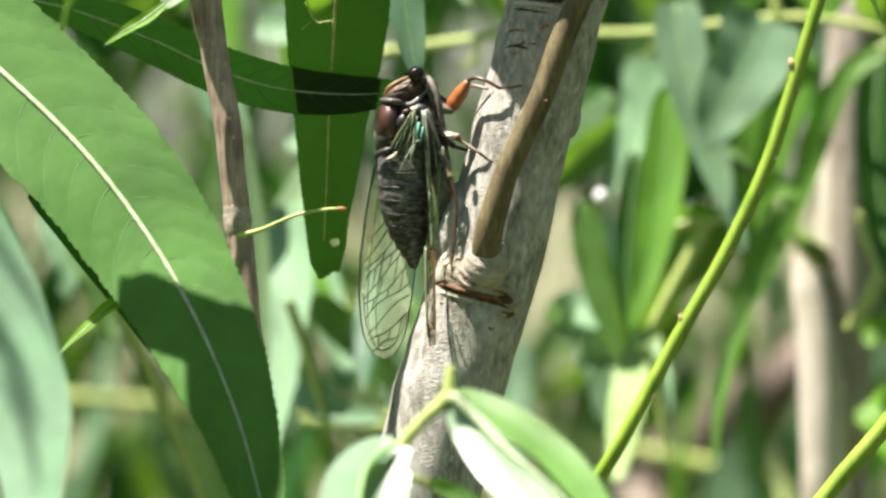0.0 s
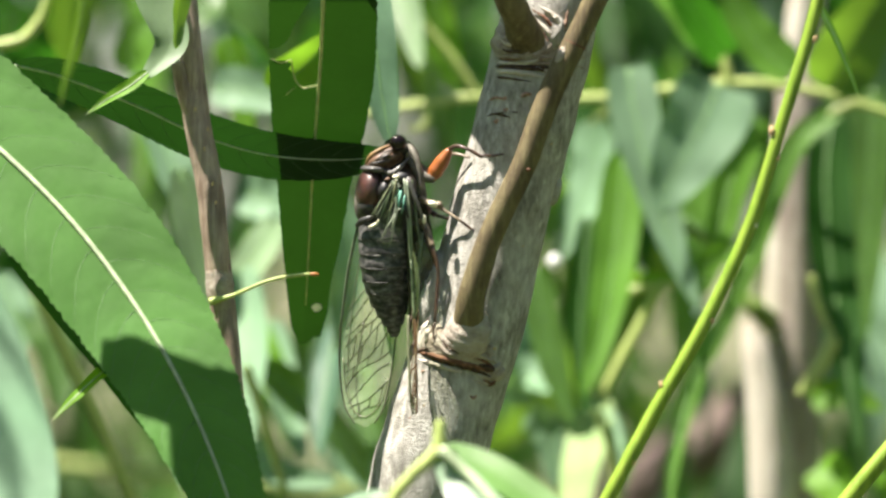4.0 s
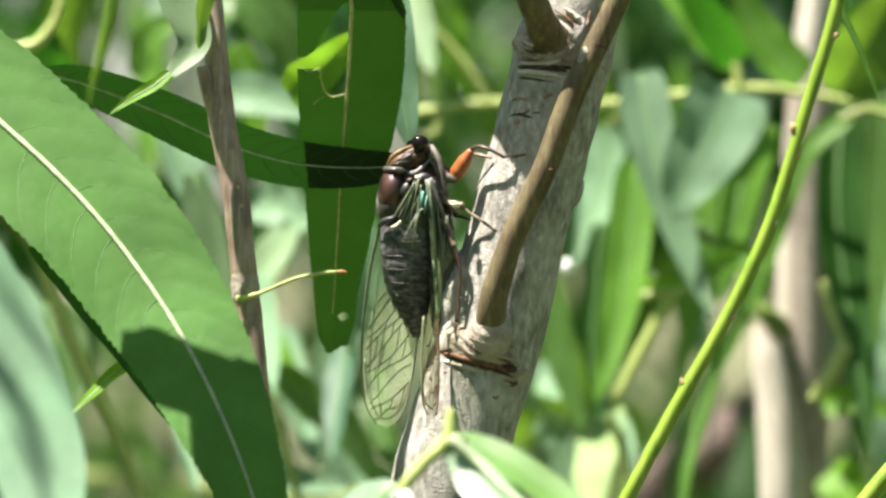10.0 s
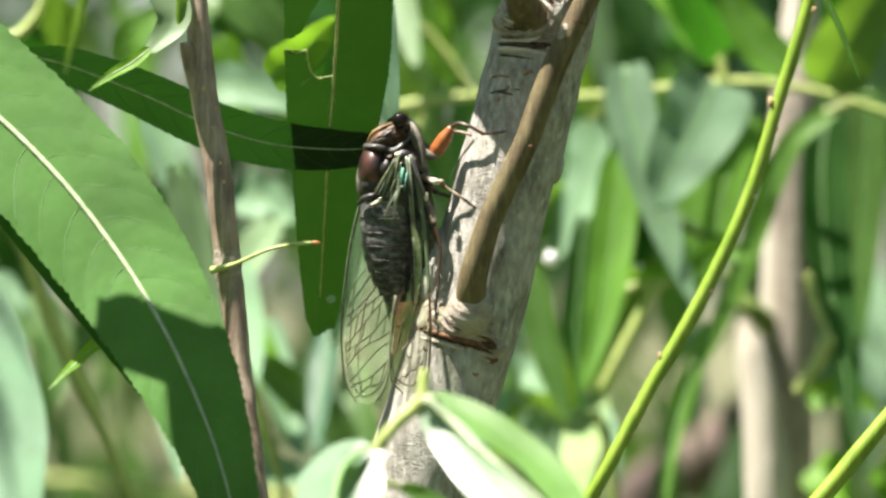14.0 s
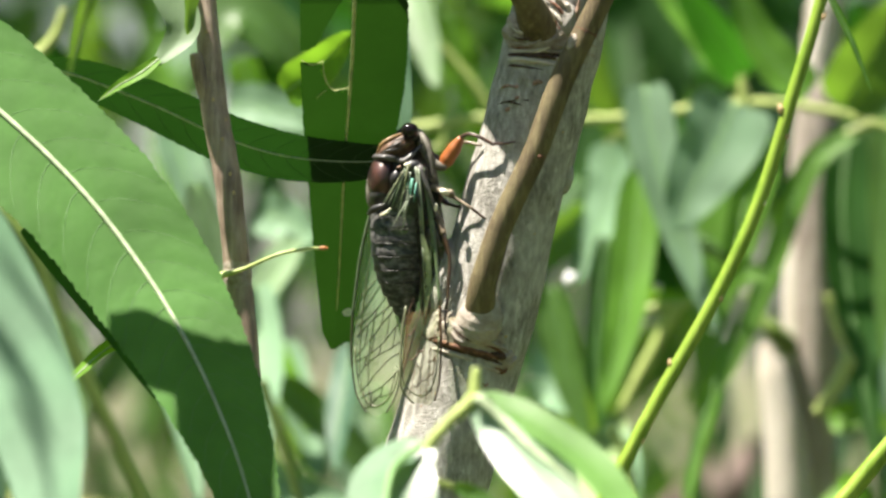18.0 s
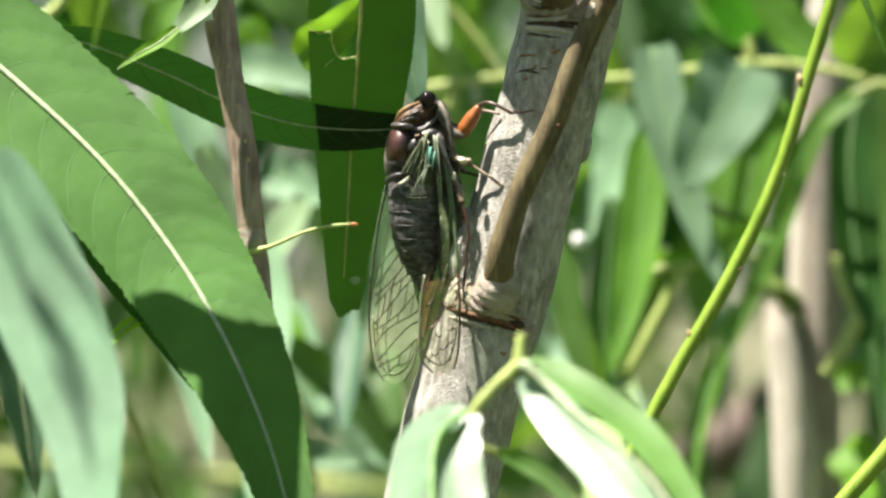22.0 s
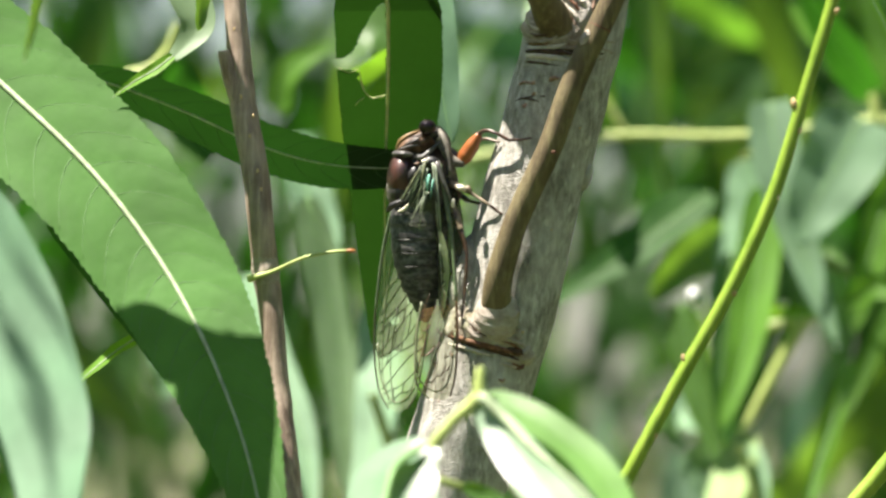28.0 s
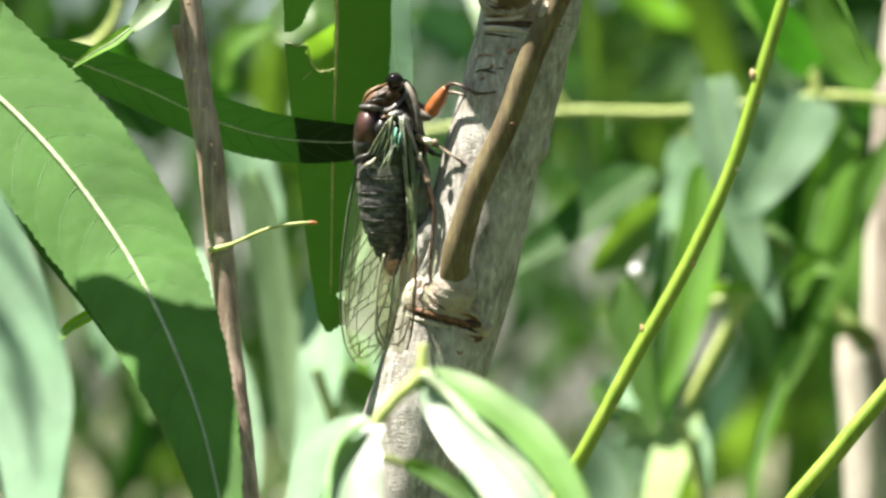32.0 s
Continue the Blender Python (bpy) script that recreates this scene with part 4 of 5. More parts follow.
    links = (((.5, .84), (.53, .66)), ((.66, .86), (.68, .66)), ((.8, .86), (.82, .68)), ((.72, .60), (.70, .47)), ((.84, .55), (.82, .38)), ((.62, .52), (.66, .30)), ((.78, .42), (.80, .18)), ((.88, .7), (.89, .5)), ((.72, .86), (.735, .75)), ((.86, .84), (.87, .72)), ((.66, .58), (.68, .44)), ((.76, .56), (.77, .42)), ((.68, .28), (.70, .12)), ((.90, .5), (.91, .30)))
    if first < 0.5:
        links = tuple(((line(k, x), 0.06 + 0.85 * x), (line(k + 1, x + 0.05), 0.06 + 0.85 * (x + 0.05))) for k in range(9) for x in ((0.2, 0.5, 0.8) if k % 2 else (0.08, 0.36, 0.66, 0.92)) if line(k + 1, x + 0.05) < 0.955 and (k * 7 + int(x * 10)) % 3)
    for a, b in links:
        if first > 0.5 and a[0] < 0.67:
            continue
        vein([a, ((a[0] + b[0]) / 2 + .012, (a[1] + b[1]) / 2), b], 0.95, 0.8, dark, "cross_vein")
    vein([(0.72, 0.94), (0.86, 0.90), (0.94, 0.75), (0.955, 0.4), (0.90, 0.10), (0.8, 0.05)], 1.2, 1.0, WING_OLIVE, "cross_vein")
    for a, b, r, mat in fan:
        part("basal_vein", tube(bmesh.new(), [at(*a), at(*a).lerp(at(*b), 0.5) + Vector((0, -0.0006, 0)), at(*b)], [r * 0.6 * K, r * 0.42 * K, r * 0.2 * K], 6, 12), mat, cicada)
    return w


wing("clear left wing with dark veins", at(690, 300, -0.004), at(656, 742, 0.000), (-0.86, 0.5, 0), 0.0076, 0.0052, 0.0012,
    [((708, 302, -0.0112), (666, 368, -0.0112), 3, WING_GREEN), ((710, 302, -0.0115), (676, 390, -0.0118), 2.4, WING_GREEN), ((712, 304, -0.0118), (692, 402, -0.0122), 2.6, WING_GREEN)], MEMBRANE, 0.1)
wing_r = wing("clear right wing folded along the body", at(728, 295, -0.0112), at(692, 724, -0.0165), (0.86, 0.42, 0), 0.0034, 0.0084, 0.0014,
    [((716, 310, -0.0125), (704, 408, -0.0124), 2.6, WING_PALE), ((722, 330, -0.0126), (700, 418, -0.0122), 2.0, WING_GREEN), ((726, 300, -0.0124), (738, 446, -0.0118), 3.0, WING_PALE), ((738, 444, -0.0118), (742, 530, -0.0108), 1.8, WING_PALE),
     ((732, 298, -0.0122), (768, 396, -0.0112), 9, SHELL_COLLAR), ((764, 388, -0.0112), (782, 456, -0.0104), 8, LEG), ((706, 312, -0.0124), (676, 368, -0.0116), 3, WING_PALE), ((714, 330, -0.0124), (690, 372, -0.0120), 2, WING_OLIVE),
     ((720, 322, -0.0128), (716, 352, -0.0128), 5, WING_TEAL), ((727, 330, -0.0128), (722, 362, -0.0128), 3.5, WING_TEAL), ((724, 340, -0.0126), (736, 376, -0.0124), 6, SHELL), ((758, 396, -0.0108), (752, 470, -0.0104), 5, WING_GREEN),
     ((704, 308, -0.0124), (670, 366, -0.0118), 3.4, WING_OLIVE), ((716, 350, -0.0128), (686, 404, -0.0122), 3.2, WING_PALE), ((714, 356, -0.0128), (701, 394, -0.0126), 4.0, WING_PALE), ((731, 302, -0.0124), (741, 436, -0.0118), 4.2, WING_PALE), ((739, 302, -0.0120), (757, 440, -0.0108), 4.0, WING_GREEN), ((712, 300, -0.0124), (704, 346, -0.0124), 4.0, WING_OLIVE), ((728, 352, -0.0126), (708, 356, -0.0128), 3.0, WING_PALE)], MEMBRANE_CLEAR, 0.55, dark=WING_BROWN, thin=1.35, tip=AMBER, rim=WING_OLIVE, grow=2.3)
bm = bmesh.new()
blade(bm, path_at((724, 298, -0.0120), (712, 340, -0.0124), (702, 380, -0.0122), (694, 425, -0.0114)), 0.0046, (0.1, -0.98, 0.1), n=20, m=4, shape=(0.9, 0.35))
part("wing_base", bm, BASE, cicada, "glassy green wing base")
bm = bmesh.new()
blade(bm, path_at((736, 420, -0.0098), (747, 470, -0.0100), (747, 520, -0.0098), (738, 580, -0.0094)), 0.0015, (0.1, -0.95, 0.3), n=20, m=3, shape=(0.7, 0.7))
part("hindwing_fold", bm, FOLD, cicada, "pale green folded hind wing")
bm = bmesh.new()
blade(bm, path_at((738, 325, -0.0082), (750, 400, -0.0084), (752, 470, -0.0084), (740, 575, -0.0084)), 0.0058, (0.15, -0.97, 0.1), n=24, m=4, shape=(0.6, 0.6))
part("hindwing_fold", bm, SMOKE, cicada, "smoky folded hind wing")
part("wing_patch", ball(bmesh.new(), at(715, 335, -0.0122), (7 * K, 3 * K, 9 * K), 14), WING_TEAL, cicada, "teal patch at the wing base")
part("wing_hinge", ball(bmesh.new(), at(711, 297, -0.0122), (6 * K, 4 * K, 4 * K), 12), BUD_PALE, cicada)
part("wing_hinge", ball(bmesh.new(), at(722, 300, -0.0115), (16 * K, 8 * K, 12 * K), 12), SHELL, cicada)

cicada.location.y += 0.004

# ---- soft foreground leaves ----
FD = -0.17
front = thing("front_spray", at(700, 1000, FD), "young willow shoot with pale folded leaves", "shoot")


def by_fork(*pts):
    """Places counted from the fork of the front shoot."""
    return path_at(*[(784 + u, 754 + v, FD + d) for u, v, d in pts])


part("stem", tube(bmesh.new(), by_fork((4, -52, 0), (2, -20, 0), (-2, 4, 0), (-41, 40, 0), (-76, 82, 0), (-84, 125, 0), (-84, 260, 0), (-70, 560, 0)), [0.0007, 0.0010, 0.0012, 0.0009, 0.0010, 0.0010, 0.0012, 0.0012], 10, 60), VINE, front)
part("lower_stem", tube(bmesh.new(), [by_fork((-70, 560, 0))[0], Vector((0.02, FD, 0))], [0.0013, 0.003], 8, 20), VINE, front)
leaf_thing("leaf", by_fork((2, 6, 0), (36, 56, -0.003), (76, 106, -0.008), (116, 152, -0.013), (160, 204, -0.019), (206, 258, -0.026), (262, 330, -0.035), (330, 430, -0.048)), 0.0074, LEAF_SHEEN, "half of a folded leaf, paled for the sun's sheen", (-0.5, -0.6, 0.65), parent=front, fold=0.1, rib=None, shape=(0.7, 0.4), seed=2)
leaf_thing("leaf", by_fork((10, 0, 0.001), (62, 24, -0.001), (114, 50, -0.004), (166, 86, -0.008), (216, 132, -0.014), (260, 188, -0.022), (300, 260, -0.031), (350, 380, -0.046)), 0.0062, LEAF_GLOSS, "green half of a folded leaf", (0.15, -0.7, 0.65), parent=front, fold=0.12, rib=None, shape=(0.45, 0.4), seed=5)
part("fold_edge", tube(bmesh.new(), by_fork((4, 0, -0.002), (53, 44, -0.004), (100, 92, -0.009), (148, 130, -0.014), (198, 174, -0.020), (250, 236, -0.028), (320, 350, -0.042)), [0.0010, 0.0007, 0.0005, 0.0003, 0.0003, 0.0003, 0.0002], 8, 40), RIB, front, "pale fold of the leaf")
leaf_thing("leaf", by_fork((-40, 157, 0.01), (2, 172, 0.011), (46, 200, 0.010), (86, 240, 0.008), (122, 294, 0.005), (156, 372, 0.0)), 0.0036, LEAF, "narrow green leaf", (0, -0.9, 0.4), parent=front, fold=0.3, rib=None)
part("leaf_stalk", tube(bmesh.new(), by_fork((-84, 146, 0.006), (-62, 150, 0.008), (-38, 157, 0.010)), [0.0007, 0.0006, 0.0005], 7, 10), VINE, front)
leaf_thing("leaf", by_fork((-92, 88, 0.001), (-148, 108, -0.001), (-180, 146, -0.005), (-192, 196, -0.010), (-197, 250, -0.016), (-200, 330, -0.026), (-196, 440, -0.040)), 0.0066, LEAF_PALE, "green half of a pale leaf", (-0.45, -0.7, 0.55), parent=front, fold=0.12, rib=None, shape=(0.4, 0.4), seed=8)
leaf_thing("leaf", by_fork((-86, 84, 0), (-112, 122, -0.002), (-118, 166, -0.006), (-114, 212, -0.011), (-107, 262, -0.017), (-100, 340, -0.027), (-96, 450, -0.041)), 0.0086, LEAF_SHEEN, "half of a pale leaf, paled for the sun's sheen", (-0.1, -0.6, 0.75), parent=front, fold=0.12, rib=None, shape=(0.55, 0.4), seed=11)
part("fold_edge", tube(bmesh.new(), by_fork((-96, 86, -0.001), (-140, 124, -0.006), (-154, 166, -0.010), (-156, 220, -0.015), (-154, 300, -0.024), (-150, 430, -0.038)), [0.0006, 0.0005, 0.0004, 0.0003], 8, 30), RIB_GREEN, front)
FL = -0.15
left_front = thing("left_spray", at(-60, 420, FL), "pale blue-green willow leaves hanging close by", "shoot")
leaf_thing("leaf", path_at((-140, 380, FL), (-75, 530, FL - 0.006), (-15, 670, FL - 0.014), (30, 800, FL - 0.023), (50, 920, FL - 0.033), (55, 1150, FL - 0.055)), 0.0160, LEAF_BLUE, "", (-0.35, -0.7, 0.62), parent=left_front, fold=0.04, rib=None, shape=(0.45, 0.5))
leaf_thing("leaf", path_at((-150, 380, FL + .03), (-110, 560, FL + .03), (-70, 760, FL + .03), (-40, 980, FL + .03)), 0.0130, LEAF_BLUE, "", (0.1, -0.95, 0.1), parent=left_front, fold=0.3, rib_r=0.0004)
part("stem", tube(bmesh.new(), path_at((-138, 382, FL), (-170, 340, FL + .02), (-240, 500, FL + .02), (-280, 900, FL + .02)), [0.0005, 0.0008, 0.001, 0.0014], 8, 40), VINE, left_front)
part("lower_stem", tube(bmesh.new(), [at(-280, 900, FL + .02), Vector((-0.1, FL + .02, 0))], [0.0014, 0.003], 8, 20), VINE, left_front)
# stem and narrow leaves added out of view, to cast shadow stripes below
LT = at(-170, 340, FL + .02) + SUN * 0.33
part("stem", tube(bmesh.new(), [at(-170, 340, FL + .02), LT], [0.0008, 0.0006], 8, 16), VINE, left_front)
for a, b, w in (((-40, 500), (130, 790), 0.0020), ((-60, 600), (60, 850), 0.0030), ((-20, 720), (60, 960), 0.0020)):
    P = [toward_sun(u, v, FL - np.interp(v, (380, 530, 670, 800, 920, 1150), (0, 0.006, 0.014, 0.023, 0.033, 0.055)), 0.34) for u, v in (a, ((a[0] + b[0]) / 2 + 12, (a[1] + b[1]) / 2), b)]
    leaf_thing("leaf", P, w, LEAF, "narrow leaf", (-0.1, -0.5, 0.85), parent=left_front, n=20, m=2, rib=None)
    part("leaf_stalk", tube(bmesh.new(), [LT, P[0]], [0.0004, 0.0003], 6, 10), VINE, left_front)
curl = thing("curled_leaf", at(262, -80, -0.016), "curled leaf with a silvery underside and lime tip", "leaf")
leaf_thing("leaf", path_at((255, -150, -0.016), (285, -20, -0.018), (314, 60, -0.020), (262, 126, -0.022)), 0.0078, LEAF_WHITE, "", (0.1, -0.8, 0.6), parent=curl, fold=0.2, rib=None, shape=(0.5, 0.6))
leaf_thing("leaf", path_at((330, -160, -0.025), (335, -60, -0.026), (325, 20, -0.028), (322, 70, -0.030)), 0.0050, LEAF, "shaded side", (0.75, -0.6, -0.4), parent=curl, fold=0.2, rib=None, shape=(0.5, 0.5))
leaf_thing("leaf", path_at((272, 112, -0.022), (238, 138, -0.023), (200, 160, -0.023), (165, 186, -0.023)), 0.0028, LEAF_LIME, "lime tip", (0, -0.9, 0.4), parent=curl, fold=0.3, rib_r=0.00015)
leaf_thing("leaf", path_at((170, -160, -0.16), (158, 0, -0.16), (138, 90, -0.16), (120, 170, -0.16)), 0.0030, LEAF, "narrow leaf", (0.7, -0.8, 0), parent=curl, fold=0.3, rib_r=0.00015)


# ---- leafy sprays behind ----
def spray(name, label, d, stems, leaves, category="shoot"):
    top = thing(name, at(*stems[0][0][0], d), label, category, "willow shoots behind the branch")
    for pts, r, mat in stems:
        part("stem", tube(bmesh.new(), path_at(*[(u, v, d) for u, v in pts]), [r, r, r * 0.6], 8, 40, 0.05, 80), mat, top)
    for j, (pts, w, mat, dd, *sh) in enumerate(leaves):
        ln = math.hypot(pts[-1][0] - pts[0][0], pts[-1][1] - pts[0][1]) * (D0 + d) / 12000
        dive = ln * (0.28 + 0.34 * math.sin(j * 2.9))
        P = path_at(*[(u, v, d + dd - dive * k / (len(pts) - 1)) for k, (u, v) in enumerate(pts)])
        n = (0.5 * math.sin(j * 2.3), -0.9, 0.25 + 0.35 * math.sin(j * 1.7))
        leaf_thing("leaf", P, w * (D0 + d + dd) / 12000, mat, "", n, parent=top, n=18, m=3, rib=RIB_GREEN, rib_r=0.0002, fold=0.25, shape=sh[0] if sh else (0.5, 0.6), seed=j)
    return top


DR = 0.40
spray("willow_shoot", "yellow-stemmed willow shoot with hanging grey-green leaves", DR,
    [([(560, 205), (720, 182), (850, 165), (1050, 167), (1290, 140), (1430, 152), (1568, 190), (1900, 300), (2300, 200)], 0.0011, VINE),
     ([(1292, 142), (1290, 120), (1284, 92)], 0.0012, VINE), ([(1070, 168), (1075, 190), (1045, 210)], 0.0010, VINE), ([(760, 178), (755, 215), (725, 222)], 0.0010, VINE), ([(850, 165), (800, 90), (740, 20)], 0.0010, VINE),
     ([(1520, 172), (1490, 186), (1440, 205)], 0.0011, VINE)],
    [([(1116, 112), (1130, 210), (1160, 320), (1200, 440), (1246, 552)], 84, LEAF_PALE, -0.03, (0.3, 0.75)), ([(1276, 142), (1244, 218), (1198, 300), (1172, 372)], 132, LEAF_PALE, -0.035, (0.25, 0.6)),
     ([(1046, 205), (1058, 280), (1030, 370), (985, 460)], 92, LEAF_PALE, 0.03), ([(1345, 200), (1302, 290), (1276, 400), (1248, 520)], 76, LEAF_MID, 0.02),
     ([(1290, 98), (1248, 50), (1190, -16), (1130, -70)], 92, LEAF_MID, 0.015), ([(1288, 88), (1262, 52), (1222, -4), (1165, -90)], 84, LEAF_DARK, -0.01), ([(1408, 122), (1352, 78), (1306, 8), (1262, -100)], 92, LEAF_MID, -0.02),
     ([(690, -80), (722, 10), (748, 115)], 66, LEAF_WHITE, 0.0), ([(770, -20), (785, 70), (815, 150)], 70, LEAF_LIME, 0.03),
     ([(1478, 186), (1462, 330), (1482, 520), (1504, 650), (1522, 800)], 104, LEAF_DARK, 0.02, (0.5, 0.7)), ([(1548, 150), (1540, 330), (1520, 540), (1500, 690)], 90, LEAF, 0.04), ([(1470, 150), (1520, 60), (1590, -60)], 130, LEAF, -0.02),
     ([(1490, 187), (1405, 255), (1342, 420), (1272, 590), (1196, 726)], 46, LEAF_MID, 0), ([(996, 268), (930, 318), (850, 380), (715, 470)], 104, LEAF_DARK, 0), ([(1010, 330), (950, 380), (880, 450)], 84, LEAF, 0.03),
     ([(1700, 240), (1690, 400), (1650, 620)], 110, LEAF, 0), ([(1800, 260), (1780, 450), (1760, 650)], 110, LEAF_PALE, 0.03), ([(1440, -40), (1490, 60), (1530, 160)], 16, LEAF_MID, -0.34)])
soft = thing("drooping_leaf", at(690, -140, 0.08), "thin pale grey-green leaf hanging point down", "leaf")
leaf_thing("leaf", path_at((622, -190, 0.085), (652, -60, 0.083), (672, 60, 0.080), (686, 160, 0.078), (702, 246, 0.076)), 0.0088, LEAF_BLUE, "", (0.15, -0.9, 0.3), parent=soft, n=50, m=6, fold=0.1, rib=RIB_GREEN, rib_r=0.00014, shape=(0.5, 0.55))
part("petiole", tube(bmesh.new(), path_at((622, -190, 0.085), (612, -300, 0.10), (590, -520, 0.16), (540, -1100, 0.30)), [0.0005, 0.0006, 0.0008, 0.0014], 7, 40), RIB_GREEN, soft)
DS = 0.37
shoot = spray("willow_shoot", "willow shoot with long green leaves in dappled light", DS,
    [([(1085, 522), (1130, 505), (1170, 500), (1200, 496)], 0.0012, VINE), ([(1172, 500), (1120, 600), (1066, 700)], 0.0016, VINE), ([(1062, 720), (1085, 790), (1100, 900)], 0.0011, VINE),
     ([(1478, 592), (1455, 640), (1420, 692)], 0.0019, VINE), ([(1440, 480), (1455, 540), (1480, 596)], 0.0011, VINE), ([(1200, 385), (1230, 402), (1262, 420)], 0.0010, STEM_DARK)],
    [([(1108, 265), (1096, 400), (1076, 540), (1036, 700)], 84, LEAF_MID, 0), ([(1046, 380), (1034, 500), (1030, 620), (1042, 735)], 56, LEAF_DARK, 0.01), ([(950, 465), (968, 560), (990, 650), (1016, 745)], 72, LEAF, 0.02),
     ([(1262, 570), (1222, 700), (1196, 800), (1184, 930)], 34, LEAF_MID, 0.0), ([(1440, 705), (1500, 690), (1568, 720)], 60, LEAF_LIME, 0.05), ([(1450, 820), (1480, 850), (1500, 930)], 90, LEAF_LIME, 0.06),
     ([(1090, 520), (1130, 490), (1195, 488)], 40, LEAF_LIME, 0), ([(1240, 470), (1290, 440), (1340, 455)], 44, LEAF_MID, 0.02), ([(1560, 820), (1590, 850), (1600, 900)], 70, LEAF_LIME, 0.05), ([(900, 690), (940, 660), (990, 690)], 90, LEAF_PALE, 0.05), ([(940, 720), (975, 760), (985, 860)], 70, LEAF_PALE, 0.06),
     ([(1075, 720), (1092, 780), (1098, 900)], 36, LEAF_PALE, 0.02), ([(1190, 390), (1215, 380), (1250, 405)], 30, LEAF, 0.02)])
leaf_thing("leaf", path_at((1064, 694, 0.40), (1052, 740, 0.39), (1034, 820, 0.375), (1016, 960, 0.345)), 0.0125, LEAF_CREAM, "cream-green leaf in full sun", (-0.3, -0.7, 0.65), parent=shoot, n=40, fold=0.2, rib=RIB_GREEN, rib_r=0.0003, shape=(0.85, 0.5))
for u, v, d, r in ((985, 456, 0.36, 0.0015), (1140, 470, 0.37, 0.0007), (1235, 545, 0.37, 0.0006)):
    part("foam_drop", ball(bmesh.new(), at(u, v, d), (r, r, r * 1.2), 12), WHITE, shoot, "white foam drop")
DL = 0.30
spray("willow_shoot", "willow shoot with pale and lime leaves behind a brown twig", DL,
    [([(-40, 330), (40, 420), (100, 570), (180, 740), (250, 900), (330, 1100)], 0.0017, STEM_DARK), ([(0, 72), (45, 60), (75, 25), (90, -20)], 0.0012, VINE),
     ([(440, 640), (480, 760), (520, 900)], 0.0012, STEM_DARK)],
    [([(380, 150), (420, 150), (490, 165), (560, 200)], 85, LEAF_PALE, 0.05), ([(280, 170), (300, 260), (330, 340), (345, 440)], 90, LEAF_PALE, 0.05), ([(500, 380), (450, 460), (400, 560), (380, 700)], 75, LEAF_WHITE, 0.08), ([(430, 330), (480, 350), (530, 390)], 90, LEAF_PALE, 0.1),
     ([(600, 340), (625, 440), (620, 520), (600, 620)], 70, LEAF_PALE, 0.02), ([(600, 570), (585, 650), (575, 720), (570, 800)], 60, LEAF_TEAL, 0.04), ([(470, 640), (540, 700), (600, 760), (660, 860)], 70, LEAF, 0.05), ([(440, 560), (480, 640), (520, 720)], 70, LEAF_LIME, 0.1),
     ([(330, 30), (400, -20), (480, 40), (530, 140)], 110, LEAF, 0.1), ([(488, 150), (540, 110), (610, 40)], 84, LEAF_LIME, -0.16), ([(400, 60), (430, 140), (440, 260)], 70, LEAF_LIME, 0.08), ([(60, 520), (100, 600), (110, 720)], 90, LEAF, 0.1), ([(120, 200), (60, 120), (60, 20)], 120, LEAF_DARK, 0.1), ([(230, 120), (250, 50), (330, 0)], 62, LEAF_MID, 0.1),
     ([(0, 480), (30, 560), (30, 640)], 70, LEAF_PALE, 0.1), ([(420, 780), (500, 830), (600, 850)], 60, LEAF_PALE, 0.08), ([(640, 640), (650, 720), (690, 830)], 60, LEAF, 0.1), ([(600, 790), (640, 830), (700, 860)], 60, LEAF_PALE, 0.1), ([(430, 470), (440, 600), (424, 760), (404, 930)], 92, LEAF_PALE, 0.05), ([(350, 640), (400, 760), (434, 910)], 100, LEAF_PALE, 0.08), ([(478, 560), (500, 680), (542, 810)], 74, LEAF_PALE, 0.10), ([(325, 290), (362, 450), (384, 620), (392, 820)], 84, LEAF_WHITE, 0.0), ([(200, 420), (240, 560), (300, 700), (330, 860)], 70, LEAF_PALE, 0.05)])

# ---- yellow stem low behind ----
vp = path_at((-420, 790, 1.0), (60, 820, 1.0), (300, 840, 1.0), (480, 855, 1.0), (650, 870, 1.0), (900, 892, 1.0), (1250, 960, 1.0))
vine = thing("yellow_vine", Vector((vp[-1].x + 0.1, 1.0, 0)), "pale yellow stem lying across, far out of focus", "stem")
part("stem", tube(bmesh.new(), vp, [0.0022, 0.0024, 0.0026, 0.0026], 10, 60, 0.05, 60), VINE, vine)
part("lower_stem", tube(bmesh.new(), [vp[-1], Vector((vp[-1].x + 0.06, 1.0, 1.2)), Vector((vp[-1].x + 0.1, 1.0, 0))], [0.0026, 0.004], 10, 30), VINE, vine)

# ---- trunks behind ----
TD = 0.445
bt = path_at((1388, 600, TD), (1390, 500, TD), (1394, 400, TD), (1408, 200, TD), (1430, 0, TD), (1450, -150, TD), (1510, -600, TD))
foot = Vector((bt[0].x - 0.03, TD + 0.02, 0))
trunk = thing("pale_trunk", foot, "pale straight willow stem, blurred behind the leaves", "trunk")
part("upper_trunk", tube(bmesh.new(), bt, [0.0046, 0.0046, 0.0046, 0.0045, 0.0045, 0.0042, 0.0035], 16, 80, 0.05, 60), BARK_PALE, trunk)
low = path_at((1388, 600, TD), (1396, 700, TD), (1400, 800, TD), (1404, 1000, TD))
part("lower_trunk", tube(bmesh.new(), low + [foot], [0.0050, 0.0054, 0.0054, 0.0058, 0.009], 16, 60, 0.05, 60), BARK_DUN, trunk)
part("trunk_node", ball(bmesh.new(), at(1392, 566, TD), (0.0056, 0.0054, 0.0042), 16), BARK_DUN, trunk)
